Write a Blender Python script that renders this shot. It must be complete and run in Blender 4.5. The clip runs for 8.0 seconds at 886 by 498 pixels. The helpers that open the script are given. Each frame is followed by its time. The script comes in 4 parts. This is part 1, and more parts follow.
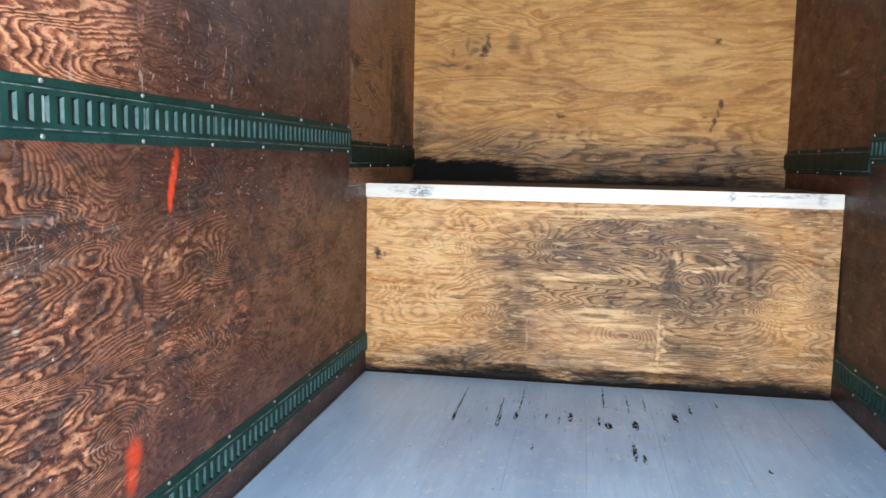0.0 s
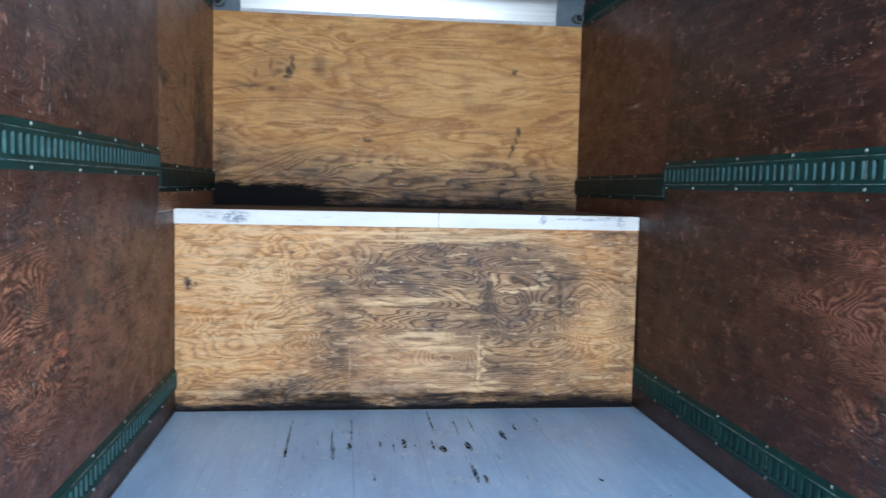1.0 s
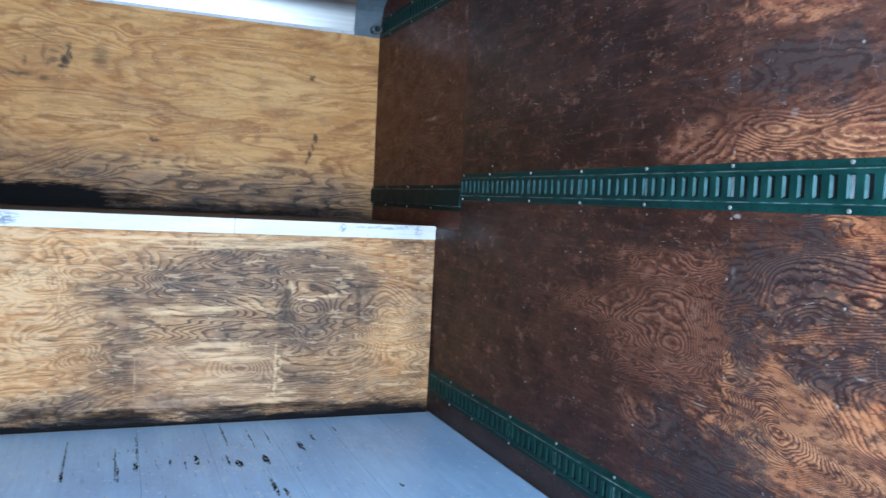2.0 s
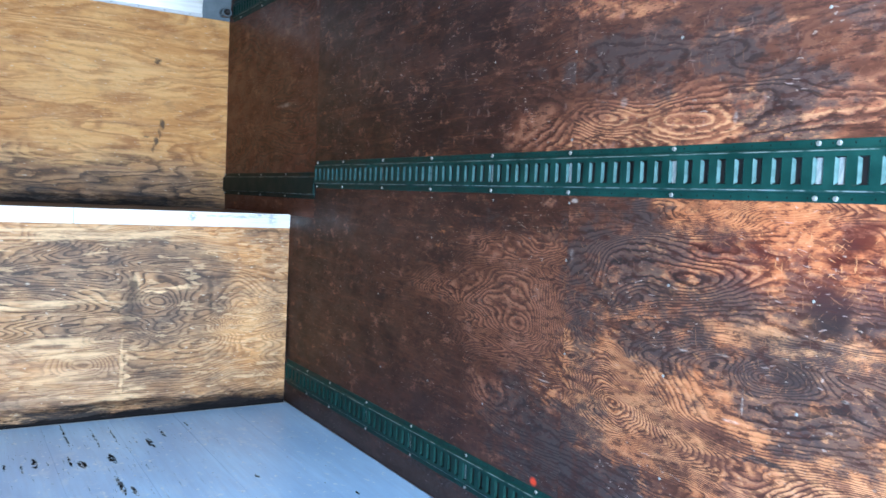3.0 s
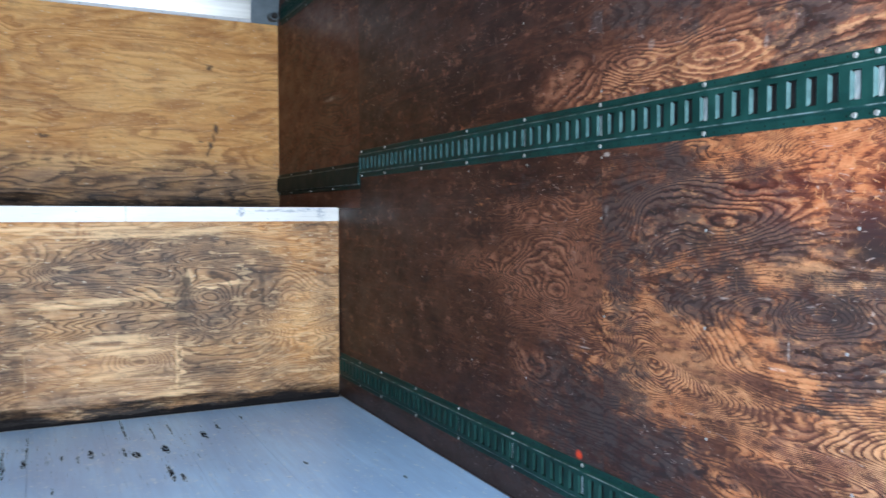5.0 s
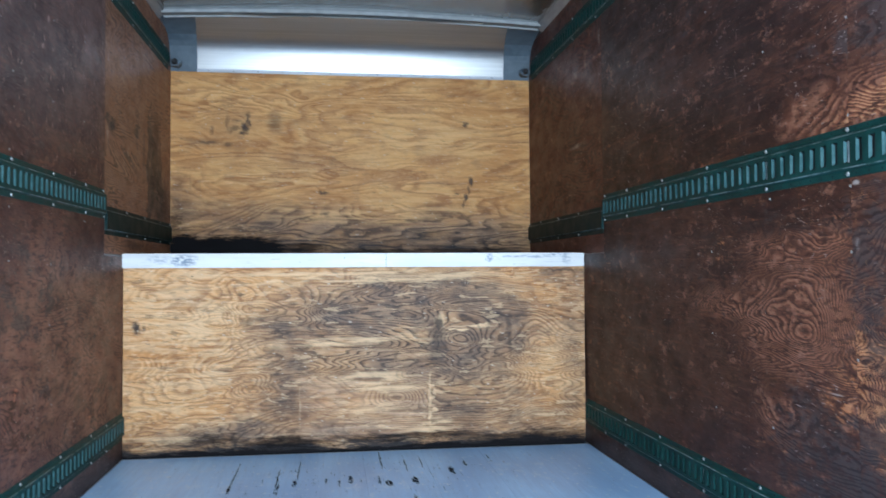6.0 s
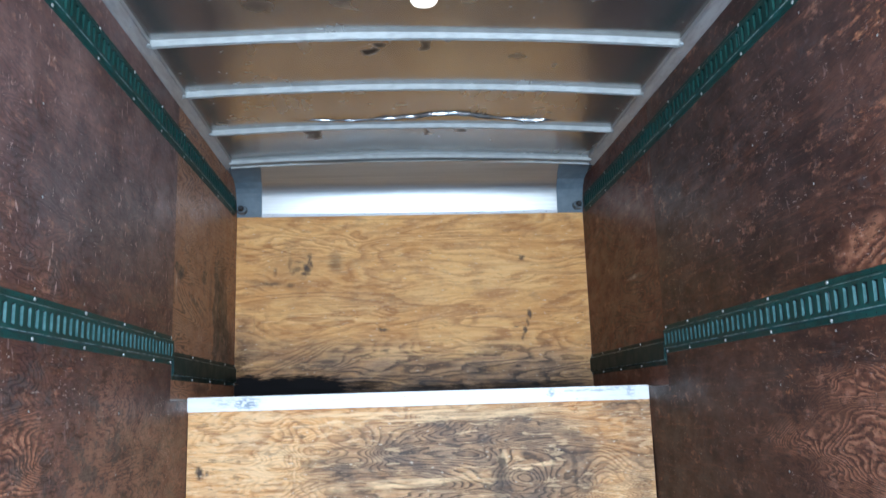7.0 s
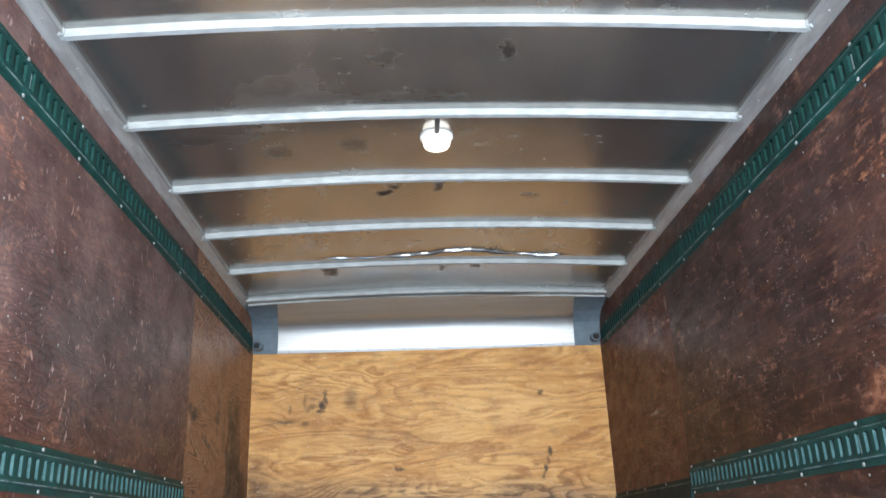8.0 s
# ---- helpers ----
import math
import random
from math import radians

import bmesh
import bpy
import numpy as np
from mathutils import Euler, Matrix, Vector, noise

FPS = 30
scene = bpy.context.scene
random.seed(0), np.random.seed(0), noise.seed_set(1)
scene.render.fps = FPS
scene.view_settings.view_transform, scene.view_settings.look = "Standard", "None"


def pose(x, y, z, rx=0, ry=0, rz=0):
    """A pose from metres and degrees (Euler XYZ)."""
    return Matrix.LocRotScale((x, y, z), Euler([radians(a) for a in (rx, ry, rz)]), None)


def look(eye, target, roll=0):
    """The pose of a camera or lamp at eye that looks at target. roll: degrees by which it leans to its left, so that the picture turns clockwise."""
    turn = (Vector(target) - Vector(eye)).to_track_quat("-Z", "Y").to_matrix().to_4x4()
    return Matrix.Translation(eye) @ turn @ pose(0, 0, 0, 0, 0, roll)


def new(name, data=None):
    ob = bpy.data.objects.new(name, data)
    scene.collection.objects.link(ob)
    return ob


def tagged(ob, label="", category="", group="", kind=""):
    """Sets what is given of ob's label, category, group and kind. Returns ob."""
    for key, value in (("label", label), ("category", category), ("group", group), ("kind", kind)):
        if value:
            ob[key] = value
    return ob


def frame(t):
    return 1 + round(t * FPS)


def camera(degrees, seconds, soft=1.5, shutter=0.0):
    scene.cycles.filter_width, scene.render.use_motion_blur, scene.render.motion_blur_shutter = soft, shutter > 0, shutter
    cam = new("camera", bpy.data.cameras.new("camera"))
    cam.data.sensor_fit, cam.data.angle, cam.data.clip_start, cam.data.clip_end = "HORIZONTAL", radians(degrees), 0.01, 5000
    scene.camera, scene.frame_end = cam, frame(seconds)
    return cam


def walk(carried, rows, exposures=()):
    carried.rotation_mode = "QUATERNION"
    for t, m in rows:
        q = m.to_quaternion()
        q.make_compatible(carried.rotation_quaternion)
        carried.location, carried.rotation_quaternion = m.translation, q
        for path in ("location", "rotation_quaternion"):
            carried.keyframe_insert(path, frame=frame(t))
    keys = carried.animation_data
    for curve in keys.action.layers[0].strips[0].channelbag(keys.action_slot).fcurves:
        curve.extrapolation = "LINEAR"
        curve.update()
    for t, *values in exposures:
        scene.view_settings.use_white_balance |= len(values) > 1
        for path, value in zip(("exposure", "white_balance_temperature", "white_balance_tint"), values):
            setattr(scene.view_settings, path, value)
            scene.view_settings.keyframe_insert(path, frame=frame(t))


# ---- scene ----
cam = camera(57.5, 8.0, shutter=0.25)
PATH = [
    (0, (-0.017, -4.245, 1.171), (-0.351, -2.285, 0.952), 1.1),
    (0.5, (-0.159, -4.19, 1.168), (-0.262, -2.201, 0.977), 0.8),
    (1, (-0.31, -4.186, 1.175), (-0.07, -2.207, 1.023), 1.3),
    (1.5, (-0.38, -4.168, 1.17), (0.157, -2.245, 1.049), 2.3),
    (1.6, (-0.385, -4.164, 1.169), (0.202, -2.256, 1.051), 2.4),
    (2, (-0.384, -4.152, 1.165), (0.369, -2.302, 1.054), 2.9),
    (2.2, (-0.388, -4.162, 1.172), (0.437, -2.344, 1.057), 3.0),
    (3.3, (-0.349, -4.193, 1.144), (0.767, -2.539, 1.018), 2.5),
    (3.5, (-0.344, -4.192, 1.135), (0.805, -2.56, 1.001), 2.5),
    (4, (-0.318, -4.183, 1.092), (0.87, -2.58, 0.945), 2.6),
    (4.2, (-0.299, -4.175, 1.075), (0.885, -2.569, 0.929), 2.2),
    (5.3, (-0.167, -4.228, 0.973), (0.528, -2.353, 0.926), -0.2),
    (5.5, (-0.146, -4.25, 0.96), (0.407, -2.328, 0.935), -0.1),
    (6, (-0.108, -4.283, 0.947), (0.162, -2.302, 1.0), -0.3),
    (6.5, (-0.096, -4.3, 0.964), (0.059, -2.317, 1.175), -1.2),
    (7, (-0.094, -4.312, 0.993), (0.029, -2.35, 1.36), -1.7),
    (7.5, (-0.088, -4.32, 1.019), (0.015, -2.391, 1.539), -2.1),
    (8, (-0.081, -4.318, 1.039), (0.005, -2.437, 1.711), -2.2),
]
walk(cam, [(t, look(eye, target, roll)) for t, eye, target, roll in PATH], exposures=[(0.0, 0.54, 7450, 15), (0.5, 0.52, 6500, 13), (1.0, 0.34, 6100, 11), (1.5, 0.50, 5700, 8), (2.2, 0.60, 5550, 8), (3.5, 1.04, 6150, 10), (4.0, 1.02, 6750, 13), (4.2, 1.00, 6750, 13), (5.5, 0.28, 6000, 10), (6.5, 0.60, 5700, 8), (7.2, 0.80, 6150, 10), (8.0, 0.95, 6800, 12)])

# ---- world, sun, light of the open rear ----
XL, XR, XRF = -1.166, 1.250, 1.274      # inner faces of the side panels; XRF: right panel at the floor
YB, YR = 1.202, -4.55                   # bulkhead face, rear end of the box
ZS = 1.036                              # top of the raised platform
SEAM_L, SEAM_R, SEAM_A = -2.272, -2.312, -0.338

world = bpy.data.worlds.new("sky")
scene.world = world
world.use_nodes = True
wt = world.node_tree
sky = wt.nodes.new("ShaderNodeTexSky")
sky.sky_type = "NISHITA"
sky.sun_disc = False
sky.sun_elevation, sky.sun_rotation = radians(52), radians(20)
wt.links.new(sky.outputs[0], wt.nodes["Background"].inputs[0])
wt.nodes["Background"].inputs[1].default_value = 0.1

sun_data = bpy.data.lights.new("sun", "SUN")
sun_data.energy, sun_data.angle, sun_data.color = 3.0, radians(0.5), (1.0, 0.95, 0.88)
sun = new("sun", sun_data)
sun.matrix_world = look((2.0, 6.0, 10.0), (0, 0, 0))

open_data = bpy.data.lights.new("rear_daylight", "AREA")
open_data.shape, open_data.size, open_data.size_y = "RECTANGLE", 2.10, 2.42
open_data.energy, open_data.color = 168.0, (0.76, 0.88, 1.0)
rear_daylight = new("rear_daylight", open_data)
rear_daylight.matrix_world = look((0.22, YR - 0.08, 1.29), (-0.38, 0.0, 1.08))


# ---- materials ----
class Shade:
    """A node material written as arithmetic."""

    def __init__(self, name):
        self.mat = bpy.data.materials.new(name)
        self.mat.use_nodes = True
        self.tree = self.mat.node_tree
        self.bsdf = self.tree.nodes["Principled BSDF"]

    def put(self, socket, v):
        if isinstance(v, bpy.types.NodeSocket):
            self.tree.links.new(v, socket)
        elif isinstance(v, tuple) and len(v) == 3 and socket.type == "RGBA":
            socket.default_value = (*v, 1)
        else:
            socket.default_value = v

    def node(self, kind):
        return self.tree.nodes.new("ShaderNode" + kind)

    def m(self, op, a, b=0.0, clamp=False):
        n = self.node("Math")
        n.operation, n.use_clamp = op, clamp
        self.put(n.inputs[0], a)
        self.put(n.inputs[1], b)
        return n.outputs[0]

    def mul(self, a, b):
        return self.m("MULTIPLY", a, b)

    def add(self, a, b):
        return self.m("ADD", a, b)

    def peak(self, a, b):
        return self.m("MAXIMUM", a, b)

    def v(self, op, a, b):
        n = self.node("VectorMath")
        n.operation = op
        self.put(n.inputs[0], a)
        self.put(n.inputs[1], b)
        return n.outputs["Value"] if op in ("LENGTH", "DOT_PRODUCT") else n.outputs["Vector"]

    def where(self):
        n = self.node("TexCoord")
        s = self.node("SeparateXYZ")
        self.tree.links.new(n.outputs["Object"], s.inputs[0])
        return n.outputs["Object"], s.outputs[0], s.outputs[1], s.outputs[2]

    def xyz(self, x, y, z):
        n = self.node("CombineXYZ")
        for i, a in enumerate((x, y, z)):
            self.put(n.inputs[i], a)
        return n.outputs[0]

    def noise(self, vec, scale, detail=2.0, rough=0.5, dist=0.0, colour=False):
        n = self.node("TexNoise")
        self.put(n.inputs["Vector"], vec)
        self.put(n.inputs["Scale"], scale)
        self.put(n.inputs["Detail"], detail)
        self.put(n.inputs["Roughness"], rough)
        self.put(n.inputs["Distortion"], dist)
        return n.outputs["Color" if colour else "Fac"]

    def cells(self, vec, scale):
        n = self.node("TexVoronoi")
        self.put(n.inputs["Vector"], vec)
        self.put(n.inputs["Scale"], scale)
        return n.outputs["Distance"], n.outputs["Color"]

    def step(self, x, lo, hi, a=0.0, b=1.0):
        n = self.node("MapRange")
        n.interpolation_type = "SMOOTHSTEP"
        for i, s in enumerate((x, lo, hi, a, b)):
            self.put(n.inputs[i], s)
        return n.outputs[0]

    def mix(self, f, a, b, how="MIX"):
        n = self.node("Mix")
        n.data_type, n.blend_type = "RGBA", how
        self.put(n.inputs[0], f)
        self.put(n.inputs[6], a)
        self.put(n.inputs[7], b)
        return n.outputs[2]

    def chance(self):
        return self.node("ObjectInfo").outputs["Random"]

    def blots(self, p, spots):
        """One mask of oval spots (u, v, half width, half height, strength, softness) on the plane p."""
        total = None
        for u, w, ru, rw, k, soft in spots:
            q = self.v("MULTIPLY", self.v("SUBTRACT", p, (u, w, 0)), (1 / ru, 1 / rw, 0))
            one = self.step(self.v("LENGTH", q, (0, 0, 0)), 1 - soft, 1 + soft, k, 0.0)
            total = one if total is None else self.peak(total, one)
        return total

    def swells(self, p, eyes):
        """A height field of soft oval hills (u, v, half width, half height, height), round which growth rings close."""
        total = None
        for u, w, ru, rw, k in eyes:
            q = self.v("MULTIPLY", self.v("SUBTRACT", p, (u, w, 0)), (1 / ru, 1 / rw, 0))
            one = self.mul(self.m("EXPONENT", self.mul(self.v("DOT_PRODUCT", q, q), -1.0)), k)
            total = one if total is None else self.add(total, one)
        return total

    def wander(self, p, scale, by):
        n = self.noise(p, scale, 4.0, 0.65, colour=True)
        return self.v("ADD", p, self.v("MULTIPLY", self.v("SUBTRACT", n, (0.5, 0.5, 0.5)), by))

    def bump(self, height, strength, distance=0.002):
        n = self.node("Bump")
        self.put(n.inputs["Strength"], strength)
        self.put(n.inputs["Distance"], distance)
        self.put(n.inputs["Height"], height)
        self.put(self.bsdf.inputs["Normal"], n.outputs[0])

    def done(self, colour, rough, metal=0.0, spec=0.5):
        self.put(self.bsdf.inputs["Base Color"], colour)
        self.put(self.bsdf.inputs["Roughness"], rough)
        self.put(self.bsdf.inputs["Metallic"], metal)
        self.put(self.bsdf.inputs["Specular IOR Level"], spec)
        return self.mat


def veneer(s, u, w, seed, long, across, rings, eyes, jag=0.7):
    """Growth rings of rotary-cut veneer: contour lines of a stretched height field. Returns late wood, fibre, streak and pale early wood, 0 to 1."""
    field = s.noise(s.xyz(s.mul(u, long), s.mul(w, across), seed), 1.0, 2.6, 0.46, 0.5)
    field = s.add(field, s.swells(s.xyz(u, w, 0.0), eyes))
    fibre = s.noise(s.xyz(s.mul(u, 7.0), s.mul(w, 170.0), seed), 1.0, 3.0, 0.6)
    rough = s.noise(s.xyz(s.mul(u, 24.0), s.mul(w, 22.0), seed), 1.0, 2.5, 0.6)
    streak = s.noise(s.xyz(s.mul(u, 2.4), s.mul(w, 30.0), seed), 1.0, 5.0, 0.68)
    turn = s.m("FRACT", s.add(s.mul(field, rings), s.add(s.mul(fibre, 0.30), s.mul(rough, jag))))
    late = s.mul(s.step(turn, 0.42, 0.86), s.step(turn, 0.90, 1.0, 1.0, 0.0))
    pale = s.mul(s.step(turn, 0.02, 0.10), s.step(turn, 0.30, 0.42, 1.0, 0.0))
    return late, fibre, streak, pale


def pale_plywood(name, seed, dirt, black, pale, foot, tint, eyes, rings, marks, lines, veil, crisp, patch=(0, 0, 0, 0, 0)):
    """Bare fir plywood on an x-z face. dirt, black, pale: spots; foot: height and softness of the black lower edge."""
    s = Shade(name)
    at, x, y, z = s.where()
    p = s.xyz(x, z, 0.0)
    late, fibre, streak, cream = veneer(s, x, z, seed, 0.90, 3.4, rings, eyes, 0.6)
    band, _, _, _ = veneer(s, x, z, seed + 20.0, 0.80, 3.8, rings * 0.45, eyes, 0.30)
    broad = s.noise(s.xyz(s.mul(x, 1.3), s.mul(z, 3.6), seed + 3), 1.0, 4.0, 0.6)
    c = s.mix(s.step(broad, 0.36, 0.64), tint[0], tint[1])
    show = s.step(s.noise(s.xyz(s.mul(x, 1.9), s.mul(z, 5.0), seed + 9), 1.0, 4.0, 0.6), 0.38, 0.62, 0.10, 0.66)
    c = s.mix(s.mul(late, show), c, tint[2])
    c = s.mix(s.mul(s.mul(cream, show), 0.55), c, tint[3])
    c = s.mix(s.mul(band, s.step(s.noise(s.xyz(s.mul(x, 1.1), s.mul(z, 4.0), seed + 15), 1.0, 3.0), 0.34, 0.58, 0.18, 0.75)), c, tint[2])
    c = s.mix(s.step(streak, 0.53, 0.70, 0.0, 0.26), c, tint[3])
    c = s.mix(s.step(streak, 0.47, 0.30, 0.0, 0.22), c, tint[2])
    c = s.mix(s.step(fibre, 0.35, 0.75, 0.0, 0.18), c, tint[2])
    isle = s.noise(s.xyz(s.mul(x, 3.6), s.mul(z, 13.0), seed + 31), 1.0, 3.0, 0.55, 1.1)
    isle = s.step(s.add(isle, s.mul(s.m("SUBTRACT", fibre, 0.5), 0.10)), 0.555, 0.585, 0.0, crisp * 0.7)
    c = s.mix(isle, c, tint[3])
    split = s.noise(s.xyz(s.mul(x, 11.0), s.mul(z, 52.0), seed + 33), 1.0, 4.0, 0.65)
    c = s.mix(s.step(split, 0.60, 0.64, 0.0, crisp * 0.8), c, (0.92, 0.70, 0.45))
    c = s.mix(s.step(split, 0.385, 0.35, 0.0, crisp), c, (0.16, 0.075, 0.032))
    torn = s.noise(s.xyz(s.mul(x, 5.0), s.mul(z, 9.0), seed + 8), 1.0, 6.0, 0.72, colour=True)
    q = s.v("ADD", s.wander(p, 3.4, (0.16, 0.10, 0.0)), s.v("MULTIPLY", s.v("SUBTRACT", torn, (0.5, 0.5, 0.5)), (0.16, 0.10, 0.0)))
    grime = s.noise(s.xyz(s.mul(x, 4.0), s.mul(z, 15.0), seed + 7), 1.0, 6.0, 0.74)
    smear = s.noise(s.xyz(s.mul(x, 5.0), s.mul(z, 7.0), seed + 5), 1.0, 5.0, 0.65)
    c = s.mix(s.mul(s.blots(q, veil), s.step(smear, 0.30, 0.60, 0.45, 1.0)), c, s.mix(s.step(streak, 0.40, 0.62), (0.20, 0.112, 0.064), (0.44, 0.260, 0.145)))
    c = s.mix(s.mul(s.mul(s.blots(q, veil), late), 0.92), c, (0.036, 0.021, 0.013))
    d = s.m("MULTIPLY", s.add(s.blots(q, dirt), s.step(smear, 0.50, 0.70, 0.0, 0.26)), s.mul(s.step(grime, 0.32, 0.56, 0.50, 1.05), s.step(smear, 0.30, 0.58, 0.50, 1.05)), True)
    soil = s.mix(s.step(smear, 0.42, 0.60), (0.200, 0.122, 0.078), (0.105, 0.073, 0.055))
    c = s.mix(s.mul(d, 0.88), c, s.mix(s.mul(late, 0.6), soil, (0.022, 0.017, 0.017)))
    x0, x1, z0, z1, much = patch
    if much:
        qr = s.node("SeparateXYZ")
        s.put(qr.inputs[0], s.wander(p, 9.0, (0.05, 0.14, 0.0)))
        slab = s.mul(s.mul(s.step(qr.outputs[0], x0, x0 + 0.012), s.step(qr.outputs[0], x1 - 0.012, x1, 1.0, 0.0)), s.mul(s.step(qr.outputs[1], z0, z0 + 0.05), s.step(qr.outputs[1], z1 - 0.05, z1, 1.0, 0.0)))
        c = s.mix(s.mul(slab, much), c, s.mix(s.step(streak, 0.4, 0.62), (0.34, 0.19, 0.11), (0.70, 0.46, 0.29)))
    scrape = s.noise(s.xyz(s.mul(x, 3.2), s.mul(z, 34.0), seed + 2), 1.0, 4.0, 0.6)
    c = s.mix(s.mul(s.blots(q, pale), s.step(scrape, 0.46, 0.58)), c, tint[3])
    flake = s.noise(s.xyz(s.mul(x, 6.0), s.mul(z, 27.0), seed + 37), 1.0, 4.0, 0.6, 0.4)
    c = s.mix(s.step(flake, 0.60, 0.62, 0.0, crisp * 0.9), c, tint[3])
    c = s.mix(s.step(flake, 0.375, 0.355, 0.0, crisp), c, (0.130, 0.068, 0.036))
    weave = s.noise(s.xyz(s.mul(x, 9.0), s.mul(z, 44.0), seed + 12), 1.0, 5.0, 0.7)
    c = s.mix(s.step(weave, 0.53, 0.68, 0.0, 0.06 + 0.5 * crisp), c, tint[3])
    c = s.mix(s.step(weave, 0.47, 0.32, 0.0, 0.06 + 0.5 * crisp), c, (0.20, 0.095, 0.038))
    fleck = s.noise(s.xyz(s.mul(x, 16.0), s.mul(z, 85.0), seed), 1.0, 3.0, 0.62)
    c = s.mix(s.step(fleck, 0.655, 0.74, 0.0, 0.7), c, (0.085, 0.048, 0.028))
    chip = s.noise(s.xyz(s.mul(x, 26.0), s.mul(z, 70.0), seed + 4), 1.0, 2.0, 0.5)
    c = s.mix(s.step(chip, 0.68, 0.72, 0.0, 0.6), c, (0.72, 0.58, 0.42))
    ragged = s.noise(s.xyz(s.mul(x, 7.0), s.mul(z, 40.0), seed + 6), 1.0, 6.0, 0.74, colour=True)
    q2 = s.v("ADD", p, s.v("MULTIPLY", s.v("SUBTRACT", ragged, (0.5, 0.5, 0.5)), (0.46, 0.15, 0.0)))
    near = s.wander(p, 22.0, (0.060, 0.060, 0.0))
    c = s.mix(s.mul(s.blots(s.wander(p, 24.0, (0.018, 0.016, 0.0)), lines), s.step(streak, 0.36, 0.54, 0.25, 1.0)), c, tint[3])
    c = s.mix(s.blots(near, marks), c, (0.045, 0.029, 0.020))
    char = s.blots(q2, black)
    c = s.mix(char, c, (0.006, 0.0055, 0.006))
    # Near-black below a ragged line at foot[0].
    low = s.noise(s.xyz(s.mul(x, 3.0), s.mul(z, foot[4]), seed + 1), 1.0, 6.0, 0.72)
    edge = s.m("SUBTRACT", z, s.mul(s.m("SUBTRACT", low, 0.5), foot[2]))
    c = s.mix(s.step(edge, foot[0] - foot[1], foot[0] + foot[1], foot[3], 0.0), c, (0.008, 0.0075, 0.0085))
    s.bump(s.add(s.mul(late, 0.6), s.add(fibre, s.mul(streak, 0.5))), 0.30, 0.0012)
    return s.done(c, s.step(grime, 0.2, 0.8, 0.48, 0.70), 0.0, s.step(char, 0.2, 0.8, 0.32, 0.06))


def dark_plywood(name, worn, stain, red, tone, seed, eyes, coats, bares, amber, white, rings, grubby, straw, upper, figure, curls, strokes, hazy, pales, bleach_and_sheen):
    """Varnished red-brown plywood on a y-z face, rubbed through to the grain at the worn spots; tone: spots of lighter
    coat.
    """
    s = Shade(name)
    at, x, y, z = s.where()
    sd = s.add(s.mul(s.chance(), 60.0), seed)
    p = s.xyz(y, z, 0.0)
    late, fibre, streak, cream = veneer(s, y, z, sd, rings[2], rings[3], s.step(z, 1.22, 1.28, rings[0], rings[1]), eyes, 1.1)
    cloud = s.noise(s.xyz(y, z, sd), 2.6, 6.0, 0.66)
    drift = s.noise(s.xyz(s.mul(y, 1.2), s.mul(z, 1.8), sd), 1.0, 2.0, 0.5)
    q = s.wander(p, 2.6, (0.30, 0.22, 0.0))
    light = s.add(s.mul(s.blots(q, tone), 0.75), s.mul(s.m("SUBTRACT", cloud, 0.5), 1.3))
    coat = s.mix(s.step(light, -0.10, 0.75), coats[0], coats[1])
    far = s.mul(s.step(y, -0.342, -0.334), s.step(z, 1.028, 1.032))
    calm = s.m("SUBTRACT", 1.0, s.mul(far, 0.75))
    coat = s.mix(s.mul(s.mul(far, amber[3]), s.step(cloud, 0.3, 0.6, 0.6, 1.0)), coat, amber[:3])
    coat = s.mix(s.mul(late, s.step(drift, 0.38, 0.58, 0.20, 0.75)), coat, (0.020, 0.0080, 0.0065))
    fig = s.blots(q, figure)
    coat = s.mix(s.m("MULTIPLY", fig, 0.70, True), coat, (0.29, 0.108, 0.062))
    coat = s.mix(s.m("MULTIPLY", fig, s.mul(late, 0.92), True), coat, (0.024, 0.009, 0.007))
    coat = s.mix(s.m("MULTIPLY", fig, s.mul(cream, 0.55), True), coat, (0.40, 0.19, 0.105))
    coat = s.mix(s.step(streak, 0.52, 0.72, 0.0, 0.45), coat, (0.20, 0.075, 0.040))
    glint = s.noise(s.xyz(s.mul(y, 8.0), s.mul(z, 60.0), sd), 1.0, 4.0, 0.65)
    coat = s.mix(s.step(glint, 0.55, 0.75, 0.0, 0.40), coat, (0.22, 0.095, 0.058))
    coat = s.mix(s.step(glint, 0.45, 0.28, 0.0, 0.55), coat, (0.016, 0.007, 0.006))
    graze = s.noise(s.xyz(s.mul(y, 9.0), s.mul(z, 15.0), sd), 1.0, 6.0, 0.74)
    coat = s.mix(s.step(graze, 0.55, 0.68, 0.0, 0.75), coat, (0.27, 0.125, 0.078))
    bare = s.mix(s.step(cloud, 0.38, 0.66, 0.0, 0.55), bares[0], bares[1])
    bare = s.mix(s.step(z, 1.22, 1.28, 0.0, upper[3]), bare, upper[:3])
    # Pale straw wood near the rear, with the opening's brightness painted in.
    bare = s.mix(s.mul(s.blots(q, bleach_and_sheen), s.step(cloud, 0.34, 0.60, 0.4, 1.0)), bare, (0.72, 0.435, 0.225))
    bare = s.mix(s.mul(s.mul(cream, s.step(streak, 0.36, 0.56, 0.35, 0.80)), s.m("ADD", s.mul(fig, 0.8), 0.18, True)), bare, pales)
    shown = s.m("ADD", s.mul(fig, 0.70), s.step(streak, 0.40, 0.62, 0.05, 0.24), True)
    bare = s.mix(s.mul(s.step(late, 0.15, 0.48), s.mul(shown, s.step(z, 1.22, 1.28, 0.90, upper[4]))), bare, bares[2])
